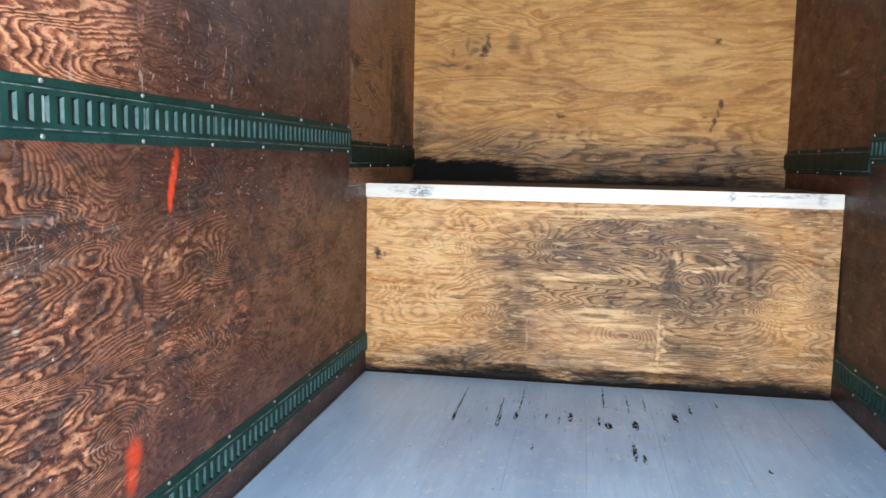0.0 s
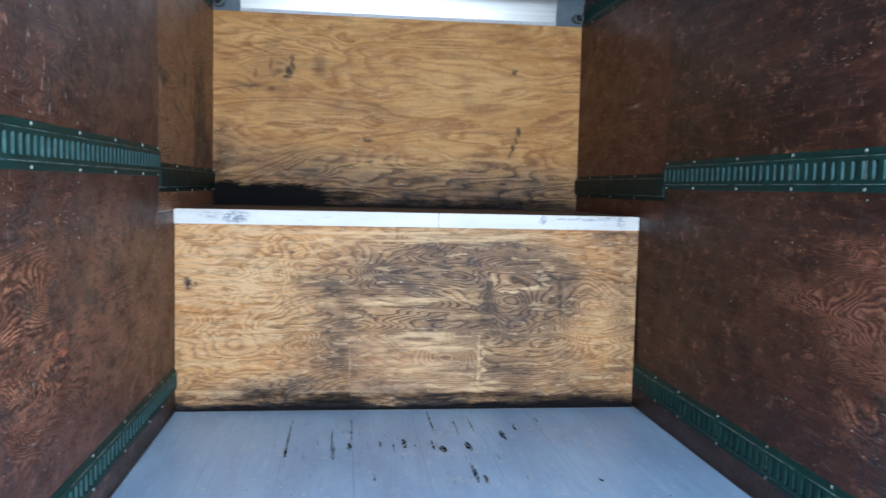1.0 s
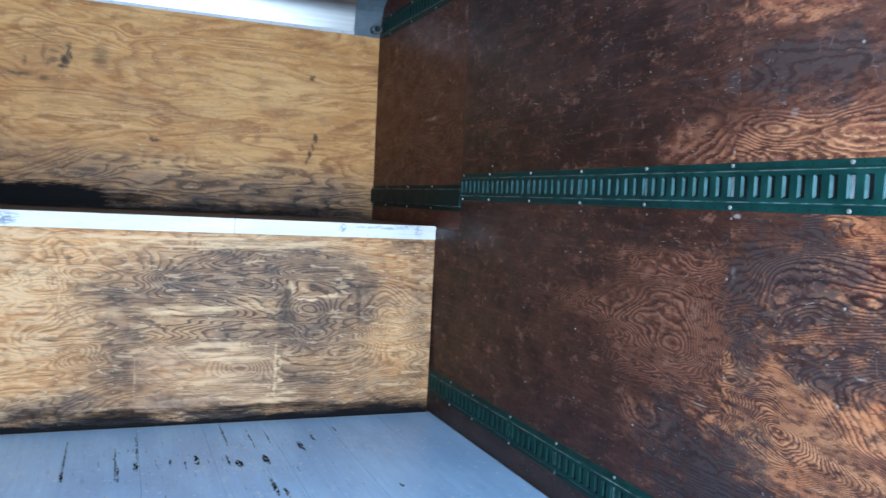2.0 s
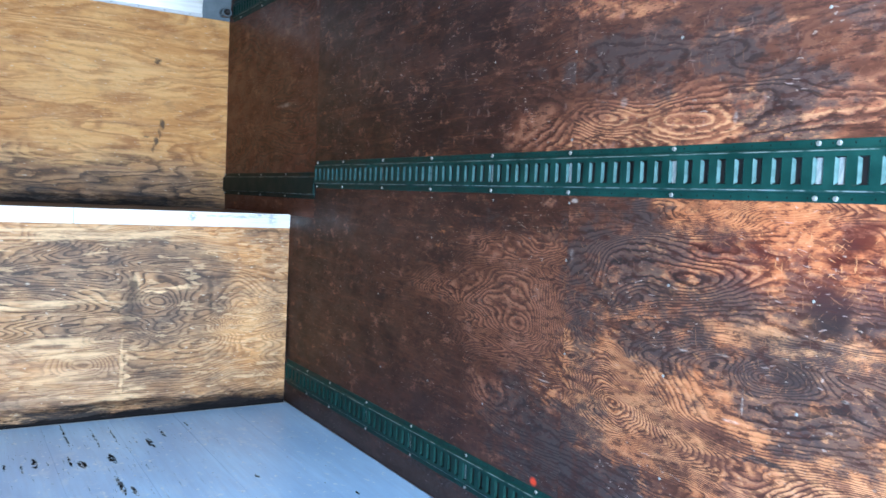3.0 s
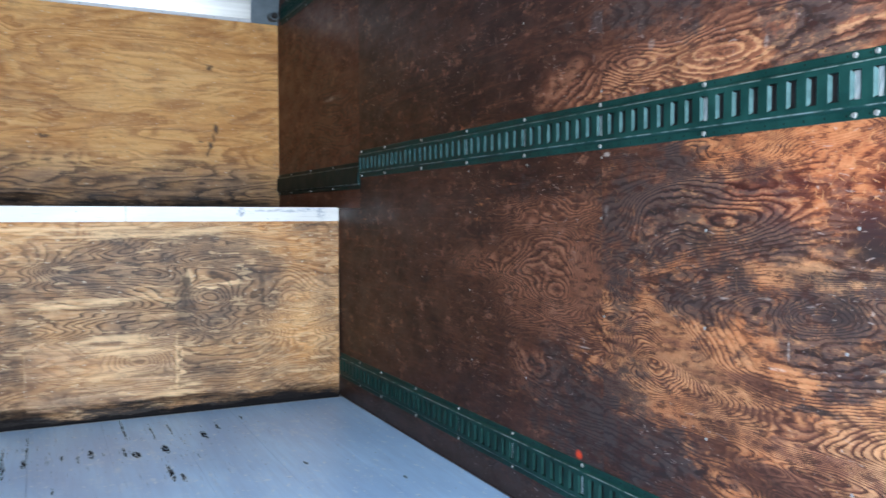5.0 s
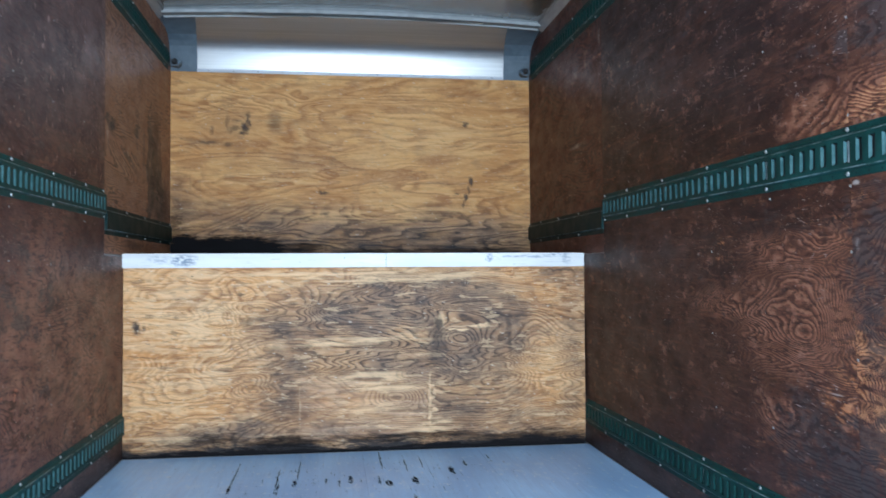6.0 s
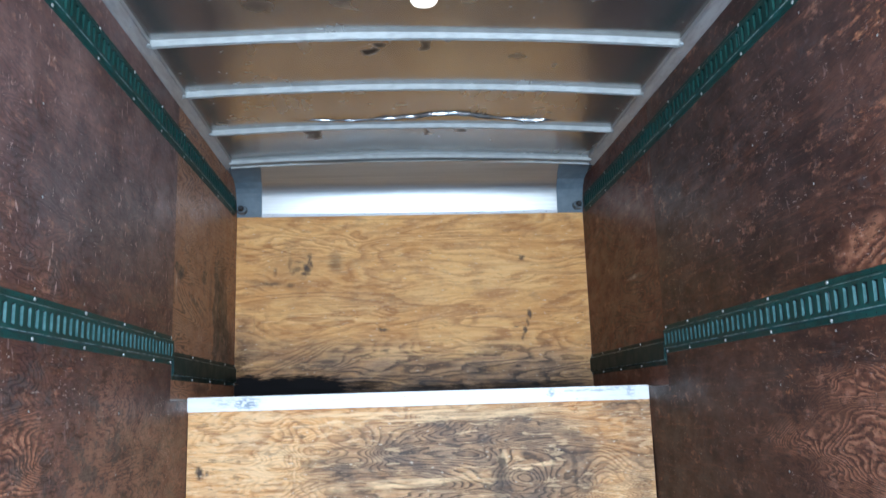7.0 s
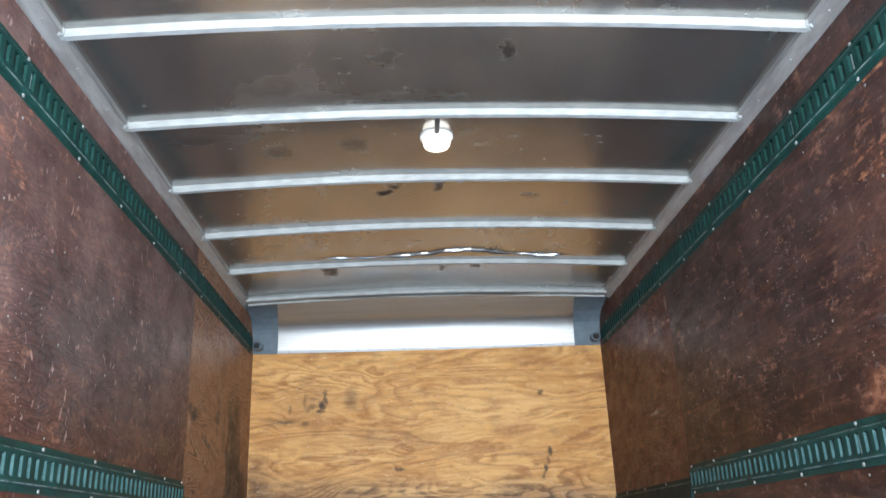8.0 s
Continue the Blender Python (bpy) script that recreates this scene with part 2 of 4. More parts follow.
    bare = s.mix(s.step(streak, 0.42, 0.28, 0.0, 0.8), bare, (0.09, 0.032, 0.018))
    rub = s.noise(s.xyz(s.mul(y, 4.2), s.mul(z, 7.0), sd), 1.0, 7.0, 0.72)
    w = s.add(s.add(rub, s.mul(s.m("SUBTRACT", streak, 0.5), 0.45)), s.add(s.mul(s.blots(q, worn), 0.36), s.mul(late, -0.10)))
    chafe = s.noise(s.xyz(s.mul(y, 16.0), s.mul(z, 30.0), sd), 1.0, 5.0, 0.7)
    w = s.step(s.add(w, s.mul(s.m("SUBTRACT", chafe, 0.5), 0.35)), 0.63, 0.80, 0.0, 0.92)
    c = s.mix(w, coat, bare)
    mottle = s.noise(s.xyz(s.mul(y, 6.0), s.mul(z, 11.0), s.add(sd, 3.0)), 1.0, 7.0, 0.72)
    c = s.mix(s.mul(s.step(mottle, 0.48, 0.64, 0.0, 0.50), calm), c, (0.090, 0.031, 0.016))
    c = s.mix(s.mul(s.step(mottle, 0.44, 0.32, 0.0, 0.45), w), c, bares[1])
    q2 = s.wander(s.wander(p, 6.0, (0.26, 0.16, 0.0)), 18.0, (0.10, 0.05, 0.0))
    smear = s.noise(s.xyz(s.mul(y, 6.0), s.mul(z, 10.0), sd), 1.0, 6.0, 0.7)
    torn = s.noise(s.xyz(s.mul(y, 22.0), s.mul(z, 40.0), sd), 1.0, 4.0, 0.68)
    soot = s.mul(s.blots(q2, stain), s.step(smear, 0.34, 0.54, 0.25, 0.95))
    soot = s.step(s.add(soot, s.mul(s.m("SUBTRACT", torn, 0.5), 1.5)), 0.30, 0.85, 0.0, 0.84)
    film = s.noise(s.xyz(s.mul(y, 6.0), s.mul(z, 9.5), s.add(sd, 7.0)), 1.0, 6.0, 0.66)
    film = s.add(s.add(s.mul(film, 0.72), s.mul(torn, 0.28)), s.mul(s.blots(q, grubby), 0.115))
    soot = s.peak(soot, s.mul(s.step(film, 0.565, 0.67, 0.0, 0.82), calm))
    c = s.mix(soot, c, s.mix(s.step(late, 0.2, 0.8), (0.056, 0.043, 0.041), (0.020, 0.016, 0.016)))
    c = s.mix(s.mul(s.step(smear, 0.57, 0.70, 0.0, 0.72), calm), c, (0.024, 0.014, 0.012))
    fine = s.noise(s.xyz(s.mul(y, 13.0), s.mul(z, 48.0), sd), 1.0, 5.0, 0.7)
    c = s.mix(s.mul(s.step(fine, 0.46, 0.32, 0.0, 0.85), calm), c, (0.030, 0.012, 0.009))
    c = s.mix(s.mul(s.step(fine, 0.56, 0.72, 0.0, 0.55), w), c, bares[1])
    grit = s.noise(s.xyz(s.mul(y, 24.0), s.mul(z, 60.0), s.add(sd, 5.0)), 1.0, 4.0, 0.68)
    c = s.mix(s.mul(s.step(grit, 0.545, 0.60, 0.0, 0.70), calm), c, (0.042, 0.015, 0.011))
    c = s.mix(s.mul(s.step(grit, 0.42, 0.36, 0.0, 0.50), w), c, bares[1])
    # Pale film over the upper walls: lens haze put into the colour.
    haze_film = s.mul(s.mul(s.step(z, 1.30, 1.75), s.m("SUBTRACT", 1.0, far)), s.step(cloud, 0.36, 0.66, 0.35, 1.0))
    c = s.mix(s.mul(haze_film, hazy), c, (0.30, 0.215, 0.205))
    # Dirty foot strip; its black edge paints the shadow gap at the floor.
    kick_grime_shade = s.add(z, s.mul(s.m("SUBTRACT", s.noise(s.xyz(s.mul(y, 7.0), s.mul(z, 12.0), sd), 1.0, 5.0, 0.7), 0.5), 0.07))
    c = s.mix(s.step(kick_grime_shade, 0.016, 0.050, 0.95, 0.0), c, (0.012, 0.010, 0.010))
    c = s.mix(s.step(kick_grime_shade, 0.05, 0.10, 0.55, 0.0), c, (0.050, 0.026, 0.018))
    q3 = s.wander(p, 16.0, (0.010, 0.010, 0.0))
    c = s.mix(s.mul(s.blots(s.wander(p, 14.0, (0.07, 0.045, 0.0)), strokes), s.step(fine, 0.32, 0.46, 0.35, 1.0)), c, (0.022, 0.017, 0.017))
    c = s.mix(s.mul(s.blots(q3, red), s.step(fibre, 0.30, 0.50, 0.6, 1.0)), c, (0.80, 0.065, 0.018))
    c = s.mix(s.mul(s.blots(q3, white), s.step(fine, 0.40, 0.54, 0.2, 1.0)), c, (0.62, 0.55, 0.49))
    nick = s.noise(s.v("MULTIPLY", s.xyz(y, z, sd), (70.0, 100.0, 1.0)), 1.0, 2.0, 0.5, 0.15)
    few = s.step(s.noise(p, 4.0, 3.0), 0.42, 0.60)
    c = s.mix(s.mul(s.step(nick, 0.685, 0.73), s.mul(few, 0.30 + 0.6 * curls)), c, (0.52, 0.44, 0.38))
    line = s.noise(s.v("MULTIPLY", s.wander(s.xyz(y, z, sd), 3.0, (0.12, 0.12, 0.0)), (22.0, 150.0, 1.0)), 1.0, 1.0)
    c = s.mix(s.mul(s.step(line, 0.72, 0.755), s.mul(few, 0.4)), c, (0.50, 0.40, 0.36))
    curl = s.noise(s.v("MULTIPLY", s.wander(s.xyz(y, z, sd), 5.0, (0.10, 0.06, 0.0)), (46.0, 17.0, 1.0)), 1.0, 3.0, 0.55)
    c = s.mix(s.mul(s.step(curl, 0.665 - 0.045 * curls, 0.73 - 0.04 * curls, 0.0, curls), s.step(z, 1.1, 1.4, 0.25, 1.0)), c, (0.40, 0.265, 0.225))
    zone = s.blots(q, straw)
    for turn, size in ((0.5, 1.0), (-0.9, 1.2), (1.45, 0.9)):
        cu, su = math.cos(turn), math.sin(turn)
        a = s.add(s.mul(y, cu), s.mul(z, su))
        b = s.add(s.mul(y, -su), s.mul(z, cu))
        hair = s.noise(s.xyz(s.mul(a, 26.0 * size), s.mul(b, 190.0 * size), s.add(sd, turn)), 1.0, 1.0)
        c = s.mix(s.mul(s.step(hair, 0.69, 0.74, 0.0, 0.60), zone), c, bares[1])
    s.bump(s.add(s.mul(late, s.mul(w, 0.9)), s.add(s.mul(fibre, 0.5), s.mul(smear, 0.6))), 0.40, 0.0014)
    return s.done(c, s.add(s.step(smear, 0.3, 0.7, 0.38, 0.58), s.mul(w, 0.10)), 0.0, 0.25)


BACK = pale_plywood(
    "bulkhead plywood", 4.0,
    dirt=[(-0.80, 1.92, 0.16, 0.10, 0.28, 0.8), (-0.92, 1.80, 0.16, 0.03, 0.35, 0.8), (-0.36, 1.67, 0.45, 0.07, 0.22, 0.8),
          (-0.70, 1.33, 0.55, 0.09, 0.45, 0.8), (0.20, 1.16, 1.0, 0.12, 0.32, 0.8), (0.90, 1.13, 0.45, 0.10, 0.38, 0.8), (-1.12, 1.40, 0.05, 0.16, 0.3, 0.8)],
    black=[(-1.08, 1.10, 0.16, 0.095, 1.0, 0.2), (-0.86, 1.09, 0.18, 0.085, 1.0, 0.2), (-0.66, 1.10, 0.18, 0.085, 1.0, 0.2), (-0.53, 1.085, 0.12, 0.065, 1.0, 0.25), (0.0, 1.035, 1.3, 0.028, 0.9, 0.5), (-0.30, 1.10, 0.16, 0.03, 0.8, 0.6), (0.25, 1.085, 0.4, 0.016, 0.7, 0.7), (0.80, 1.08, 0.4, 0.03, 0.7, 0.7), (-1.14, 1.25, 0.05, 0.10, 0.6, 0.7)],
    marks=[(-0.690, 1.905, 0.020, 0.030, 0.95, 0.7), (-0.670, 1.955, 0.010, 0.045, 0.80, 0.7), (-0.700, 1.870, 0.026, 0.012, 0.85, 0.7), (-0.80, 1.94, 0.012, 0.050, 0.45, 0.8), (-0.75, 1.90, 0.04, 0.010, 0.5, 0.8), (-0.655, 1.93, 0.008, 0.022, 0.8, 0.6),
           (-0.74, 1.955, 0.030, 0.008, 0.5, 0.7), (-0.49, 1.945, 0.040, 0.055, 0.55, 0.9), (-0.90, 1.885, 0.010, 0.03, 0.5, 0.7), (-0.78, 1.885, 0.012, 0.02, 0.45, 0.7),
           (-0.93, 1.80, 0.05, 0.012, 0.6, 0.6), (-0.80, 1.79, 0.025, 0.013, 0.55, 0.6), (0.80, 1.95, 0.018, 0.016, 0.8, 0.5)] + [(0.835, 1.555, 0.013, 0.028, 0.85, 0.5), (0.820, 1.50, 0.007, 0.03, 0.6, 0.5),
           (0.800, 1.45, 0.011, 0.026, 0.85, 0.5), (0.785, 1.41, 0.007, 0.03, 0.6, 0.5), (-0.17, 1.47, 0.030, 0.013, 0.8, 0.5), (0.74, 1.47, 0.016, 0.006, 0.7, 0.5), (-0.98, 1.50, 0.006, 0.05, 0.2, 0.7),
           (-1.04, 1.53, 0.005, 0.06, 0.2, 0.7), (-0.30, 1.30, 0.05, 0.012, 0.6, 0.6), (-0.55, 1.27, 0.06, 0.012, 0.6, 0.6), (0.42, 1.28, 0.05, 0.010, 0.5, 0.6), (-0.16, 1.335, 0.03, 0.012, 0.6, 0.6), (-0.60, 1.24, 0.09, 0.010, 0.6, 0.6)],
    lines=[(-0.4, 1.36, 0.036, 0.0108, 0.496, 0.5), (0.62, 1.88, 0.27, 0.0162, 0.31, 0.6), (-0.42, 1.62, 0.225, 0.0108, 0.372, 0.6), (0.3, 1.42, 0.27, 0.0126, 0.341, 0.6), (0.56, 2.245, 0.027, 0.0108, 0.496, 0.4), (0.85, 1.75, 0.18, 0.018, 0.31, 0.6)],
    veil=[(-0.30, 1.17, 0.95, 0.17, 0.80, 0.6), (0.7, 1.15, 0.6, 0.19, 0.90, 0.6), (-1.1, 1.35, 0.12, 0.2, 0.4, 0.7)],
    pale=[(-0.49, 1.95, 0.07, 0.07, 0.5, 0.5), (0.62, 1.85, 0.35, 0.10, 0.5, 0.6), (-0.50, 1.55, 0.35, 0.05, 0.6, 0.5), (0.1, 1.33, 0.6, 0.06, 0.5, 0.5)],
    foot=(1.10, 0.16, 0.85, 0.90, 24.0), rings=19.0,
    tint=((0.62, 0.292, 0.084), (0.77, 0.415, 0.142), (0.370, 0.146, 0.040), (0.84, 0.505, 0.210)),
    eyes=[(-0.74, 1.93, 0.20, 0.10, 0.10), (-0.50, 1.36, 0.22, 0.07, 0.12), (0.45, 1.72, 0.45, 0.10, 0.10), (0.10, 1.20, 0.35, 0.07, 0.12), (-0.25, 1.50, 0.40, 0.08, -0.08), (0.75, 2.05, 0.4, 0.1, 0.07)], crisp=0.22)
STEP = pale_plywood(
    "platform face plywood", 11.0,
    dirt=[(0.38, 0.84, 0.40, 0.085, 0.95, 0.6), (0.80, 0.72, 0.13, 0.10, 0.90, 0.6), (0.85, 0.60, 0.06, 0.16, 0.85, 0.6), (0.44, 0.56, 0.055, 0.19, 1.05, 0.5), (0.60, 0.44, 0.22, 0.09, 0.90, 0.6),
          (0.10, 0.69, 0.42, 0.055, 0.85, 0.7), (-0.34, 0.36, 0.11, 0.22, 0.85, 0.7), (-0.36, 0.66, 0.16, 0.08, 0.75, 0.7), (0.22, 0.43, 0.16, 0.06, 0.70, 0.7)] + [(0.00, 0.78, 0.30, 0.09, 0.60, 0.8),
          (0.62, 0.62, 0.20, 0.14, 0.62, 0.7), (0.75, 0.18, 0.45, 0.10, 0.55, 0.7), (1.20, 0.45, 0.06, 0.42, 0.40, 0.8), (1.15, 0.92, 0.14, 0.04, 0.75, 0.6), (-1.10, 0.66, 0.025, 0.03, 0.8, 0.5),
          (-0.62, 0.12, 0.30, 0.06, 0.95, 0.6), (-0.10, 0.10, 0.50, 0.05, 0.85, 0.7), (0.85, 0.08, 0.40, 0.06, 0.80, 0.7)],
    black=[(-0.72, 0.08, 0.12, 0.030, 0.7, 0.7), (0.3, 0.07, 0.5, 0.02, 0.7, 0.7), (0.04, 0.0, 2.5, 0.030, 1.0, 0.35), (-0.35, 0.06, 0.25, 0.03, 0.8, 0.6), (0.95, 0.05, 0.4, 0.03, 0.7, 0.6)],
    marks=[(-1.10, 0.665, 0.011, 0.028, 0.9, 0.5), (-1.062, 0.655, 0.009, 0.013, 0.6, 0.5), (0.452, 0.665, 0.020, 0.030, 0.85, 0.5), (0.445, 0.60, 0.030, 0.05, 0.55, 0.7), (0.43, 0.50, 0.035, 0.06, 0.5, 0.8),
           (0.84, 0.56, 0.010, 0.05, 0.6, 0.6), (0.83, 0.66, 0.014, 0.05, 0.45, 0.7), (0.22, 0.50, 0.010, 0.03, 0.5, 0.6), (0.17, 0.85, 0.010, 0.012, 0.8, 0.5), (0.25, 0.86, 0.010, 0.010, 0.8, 0.5)] + [(0.66, 0.855, 0.010, 0.012, 0.8, 0.5),
           (-0.58, 0.83, 0.02, 0.008, 0.7, 0.5), (-0.38, 0.63, 0.07, 0.006, 0.6, 0.5), (-0.55, 0.68, 0.03, 0.02, 0.5, 0.7), (0.50, 0.22, 0.02, 0.008, 0.8, 0.5), (-0.62, 0.07, 0.02, 0.02, 0.8, 0.5), (1.12, 0.945, 0.09, 0.010, 0.7, 0.6),
           (-0.45, 0.50, 0.08, 0.006, 0.5, 0.6), (-0.66, 0.44, 0.05, 0.008, 0.5, 0.6)],
    lines=[(0.402, 0.25, 0.0081, 0.135, 0.527, 0.4), (0.466, 0.69, 0.0144, 0.0405, 0.434, 0.4), (0.12, 0.405, 0.144, 0.0108, 0.527, 0.5), (0.2, 0.33, 0.135, 0.0144, 0.434, 0.5), (0, 0.59, 0.27, 0.0081, 0.465, 0.5), (-0.05, 0.56, 0.225, 0.0081, 0.403, 0.5),
           (0.62, 0.648, 0.099, 0.0036, 0.558, 0.5), (0.3, 0.645, 0.108, 0.0036, 0.434, 0.5), (-0.4, 0.56, 0.054, 0.0198, 0.372, 0.5)] + [(0.4, 0.1, 0.09, 0.0108, 0.496, 0.5), (-0.28, 0.25, 0.0045, 0.108, 0.31, 0.5), (0.1, 0.22, 0.18, 0.0108, 0.372, 0.5),
           (-0.2, 0.93, 0.225, 0.009, 0.434, 0.5), (0.35, 0.92, 0.315, 0.0072, 0.434, 0.5), (-0.9, 0.82, 0.126, 0.0144, 0.372, 0.5), (-0.96, 0.1, 0.18, 0.0108, 0.372, 0.6), (-0.62, 0.63, 0.0054, 0.045, 0.31, 0.5), (0.1, 0.53, 0.108, 0.0063, 0.31, 0.5)],
    veil=[(0.28, 0.64, 0.72, 0.30, 0.95, 0.5), (0.50, 0.32, 0.40, 0.25, 0.70, 0.6), (-0.35, 0.35, 0.28, 0.34, 0.45, 0.7), (1.18, 0.5, 0.10, 0.5, 0.45, 0.7), (0.0, 0.10, 1.2, 0.09, 0.5, 0.6)],
    pale=[(-0.90, 0.60, 0.32, 0.34, 0.42, 0.6), (0.10, 0.36, 0.24, 0.05, 0.75, 0.5), (0.402, 0.25, 0.012, 0.16, 0.75, 0.3), (0.0, 0.59, 0.40, 0.025, 0.75, 0.5), (-0.05, 0.92, 0.9, 0.035, 0.7, 0.6),
          (0.42, 0.12, 0.12, 0.03, 0.7, 0.5), (0.465, 0.68, 0.02, 0.05, 0.5, 0.5), (0.6, 0.645, 0.12, 0.006, 0.9, 0.4)],
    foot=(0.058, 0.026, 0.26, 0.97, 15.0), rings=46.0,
    tint=((0.66, 0.310, 0.100), (0.80, 0.445, 0.182), (0.320, 0.132, 0.044), (0.86, 0.58, 0.315)),
    eyes=[(-0.575, 0.87, 0.13, 0.07, 0.13), (-0.70, 0.71, 0.10, 0.10, 0.12), (-0.88, 0.40, 0.16, 0.14, 0.18), (-0.53, 0.346, 0.09, 0.06, 0.10), (-0.29, 0.73, 0.14, 0.09, 0.14),
          (0.242, 0.28, 0.12, 0.06, 0.13), (0.60, 0.453, 0.13, 0.09, 0.14), (1.018, 0.498, 0.15, 0.16, 0.18), (0.538, 0.60, 0.12, 0.07, 0.12), (-0.75, 0.56, 0.20, 0.07, 0.10)],
    patch=(-0.285, 0.395, 0.05, 0.42, 0.30), crisp=0.48)
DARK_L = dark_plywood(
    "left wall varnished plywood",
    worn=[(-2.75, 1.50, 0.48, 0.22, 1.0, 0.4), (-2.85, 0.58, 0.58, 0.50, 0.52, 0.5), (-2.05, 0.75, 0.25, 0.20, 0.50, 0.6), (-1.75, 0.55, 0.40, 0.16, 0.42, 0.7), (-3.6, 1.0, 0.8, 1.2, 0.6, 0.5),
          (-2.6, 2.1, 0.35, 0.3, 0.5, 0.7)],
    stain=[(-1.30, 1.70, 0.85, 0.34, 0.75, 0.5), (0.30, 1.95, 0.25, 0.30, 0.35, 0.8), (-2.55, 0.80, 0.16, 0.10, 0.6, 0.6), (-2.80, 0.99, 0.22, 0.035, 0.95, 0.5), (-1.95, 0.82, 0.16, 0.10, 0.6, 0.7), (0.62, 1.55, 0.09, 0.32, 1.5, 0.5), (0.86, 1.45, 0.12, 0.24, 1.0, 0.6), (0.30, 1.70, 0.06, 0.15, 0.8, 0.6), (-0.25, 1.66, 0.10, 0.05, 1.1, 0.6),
           # Last spot: darker strip along the whole floor edge.
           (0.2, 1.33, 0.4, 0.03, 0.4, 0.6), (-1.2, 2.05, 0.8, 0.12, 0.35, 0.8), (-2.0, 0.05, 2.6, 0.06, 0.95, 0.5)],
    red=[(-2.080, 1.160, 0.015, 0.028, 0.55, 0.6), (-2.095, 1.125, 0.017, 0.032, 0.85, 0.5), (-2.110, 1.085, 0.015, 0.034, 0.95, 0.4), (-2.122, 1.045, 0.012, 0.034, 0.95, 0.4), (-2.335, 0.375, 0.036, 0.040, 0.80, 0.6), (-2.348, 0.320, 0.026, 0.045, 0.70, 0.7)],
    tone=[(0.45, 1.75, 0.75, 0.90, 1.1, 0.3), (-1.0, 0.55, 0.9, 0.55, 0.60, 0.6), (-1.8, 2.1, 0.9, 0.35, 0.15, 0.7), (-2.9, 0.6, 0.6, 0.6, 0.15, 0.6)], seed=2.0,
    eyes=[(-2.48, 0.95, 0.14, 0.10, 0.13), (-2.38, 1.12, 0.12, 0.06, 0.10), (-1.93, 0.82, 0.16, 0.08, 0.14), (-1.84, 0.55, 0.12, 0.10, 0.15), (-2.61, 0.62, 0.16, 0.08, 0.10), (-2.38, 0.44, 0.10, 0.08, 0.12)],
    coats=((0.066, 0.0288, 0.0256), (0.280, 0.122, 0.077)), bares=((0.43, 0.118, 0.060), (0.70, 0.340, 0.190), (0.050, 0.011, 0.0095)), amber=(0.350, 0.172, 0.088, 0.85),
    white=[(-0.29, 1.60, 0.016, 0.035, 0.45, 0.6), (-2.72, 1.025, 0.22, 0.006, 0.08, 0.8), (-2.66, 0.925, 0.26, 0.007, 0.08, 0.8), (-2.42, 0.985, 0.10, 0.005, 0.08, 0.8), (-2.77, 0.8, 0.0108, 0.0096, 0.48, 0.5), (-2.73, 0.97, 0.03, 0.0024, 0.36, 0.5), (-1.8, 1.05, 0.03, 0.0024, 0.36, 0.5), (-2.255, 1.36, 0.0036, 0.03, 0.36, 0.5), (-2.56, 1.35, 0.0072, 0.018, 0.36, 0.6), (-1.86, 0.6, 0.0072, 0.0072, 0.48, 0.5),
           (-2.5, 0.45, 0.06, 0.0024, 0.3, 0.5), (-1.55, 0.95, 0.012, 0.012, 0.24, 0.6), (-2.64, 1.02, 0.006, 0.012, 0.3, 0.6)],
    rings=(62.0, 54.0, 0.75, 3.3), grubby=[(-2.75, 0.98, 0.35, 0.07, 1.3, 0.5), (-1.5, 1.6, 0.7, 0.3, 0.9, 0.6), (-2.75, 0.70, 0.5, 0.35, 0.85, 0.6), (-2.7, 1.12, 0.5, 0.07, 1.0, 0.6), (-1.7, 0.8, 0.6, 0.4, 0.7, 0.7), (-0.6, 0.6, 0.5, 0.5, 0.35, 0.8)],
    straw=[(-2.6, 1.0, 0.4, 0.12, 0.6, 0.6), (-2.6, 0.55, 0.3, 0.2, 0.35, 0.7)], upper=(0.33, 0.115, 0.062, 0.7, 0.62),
    figure=[(-2.95, 0.65, 0.72, 0.60, 1.0, 0.3), (-2.85, 1.52, 0.62, 0.34, 1.0, 0.4), (-1.95, 0.85, 0.25, 0.16, 0.9, 0.5), (-1.85, 0.52, 0.2, 0.12, 0.8, 0.6)], curls=0.70, hazy=0.27, pales=(0.72, 0.400, 0.225), bleach_and_sheen=[(-3.3, 0.55, 0.4, 0.3, 0.4, 0.6)],
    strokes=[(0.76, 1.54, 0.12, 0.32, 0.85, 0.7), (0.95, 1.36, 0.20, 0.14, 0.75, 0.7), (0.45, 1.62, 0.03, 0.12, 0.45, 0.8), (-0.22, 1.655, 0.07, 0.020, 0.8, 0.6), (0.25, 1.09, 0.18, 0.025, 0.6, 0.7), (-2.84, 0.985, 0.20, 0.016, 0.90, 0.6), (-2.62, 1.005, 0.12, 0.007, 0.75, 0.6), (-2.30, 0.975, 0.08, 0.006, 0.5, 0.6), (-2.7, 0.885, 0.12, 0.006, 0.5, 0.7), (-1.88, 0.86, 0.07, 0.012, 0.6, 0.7)])
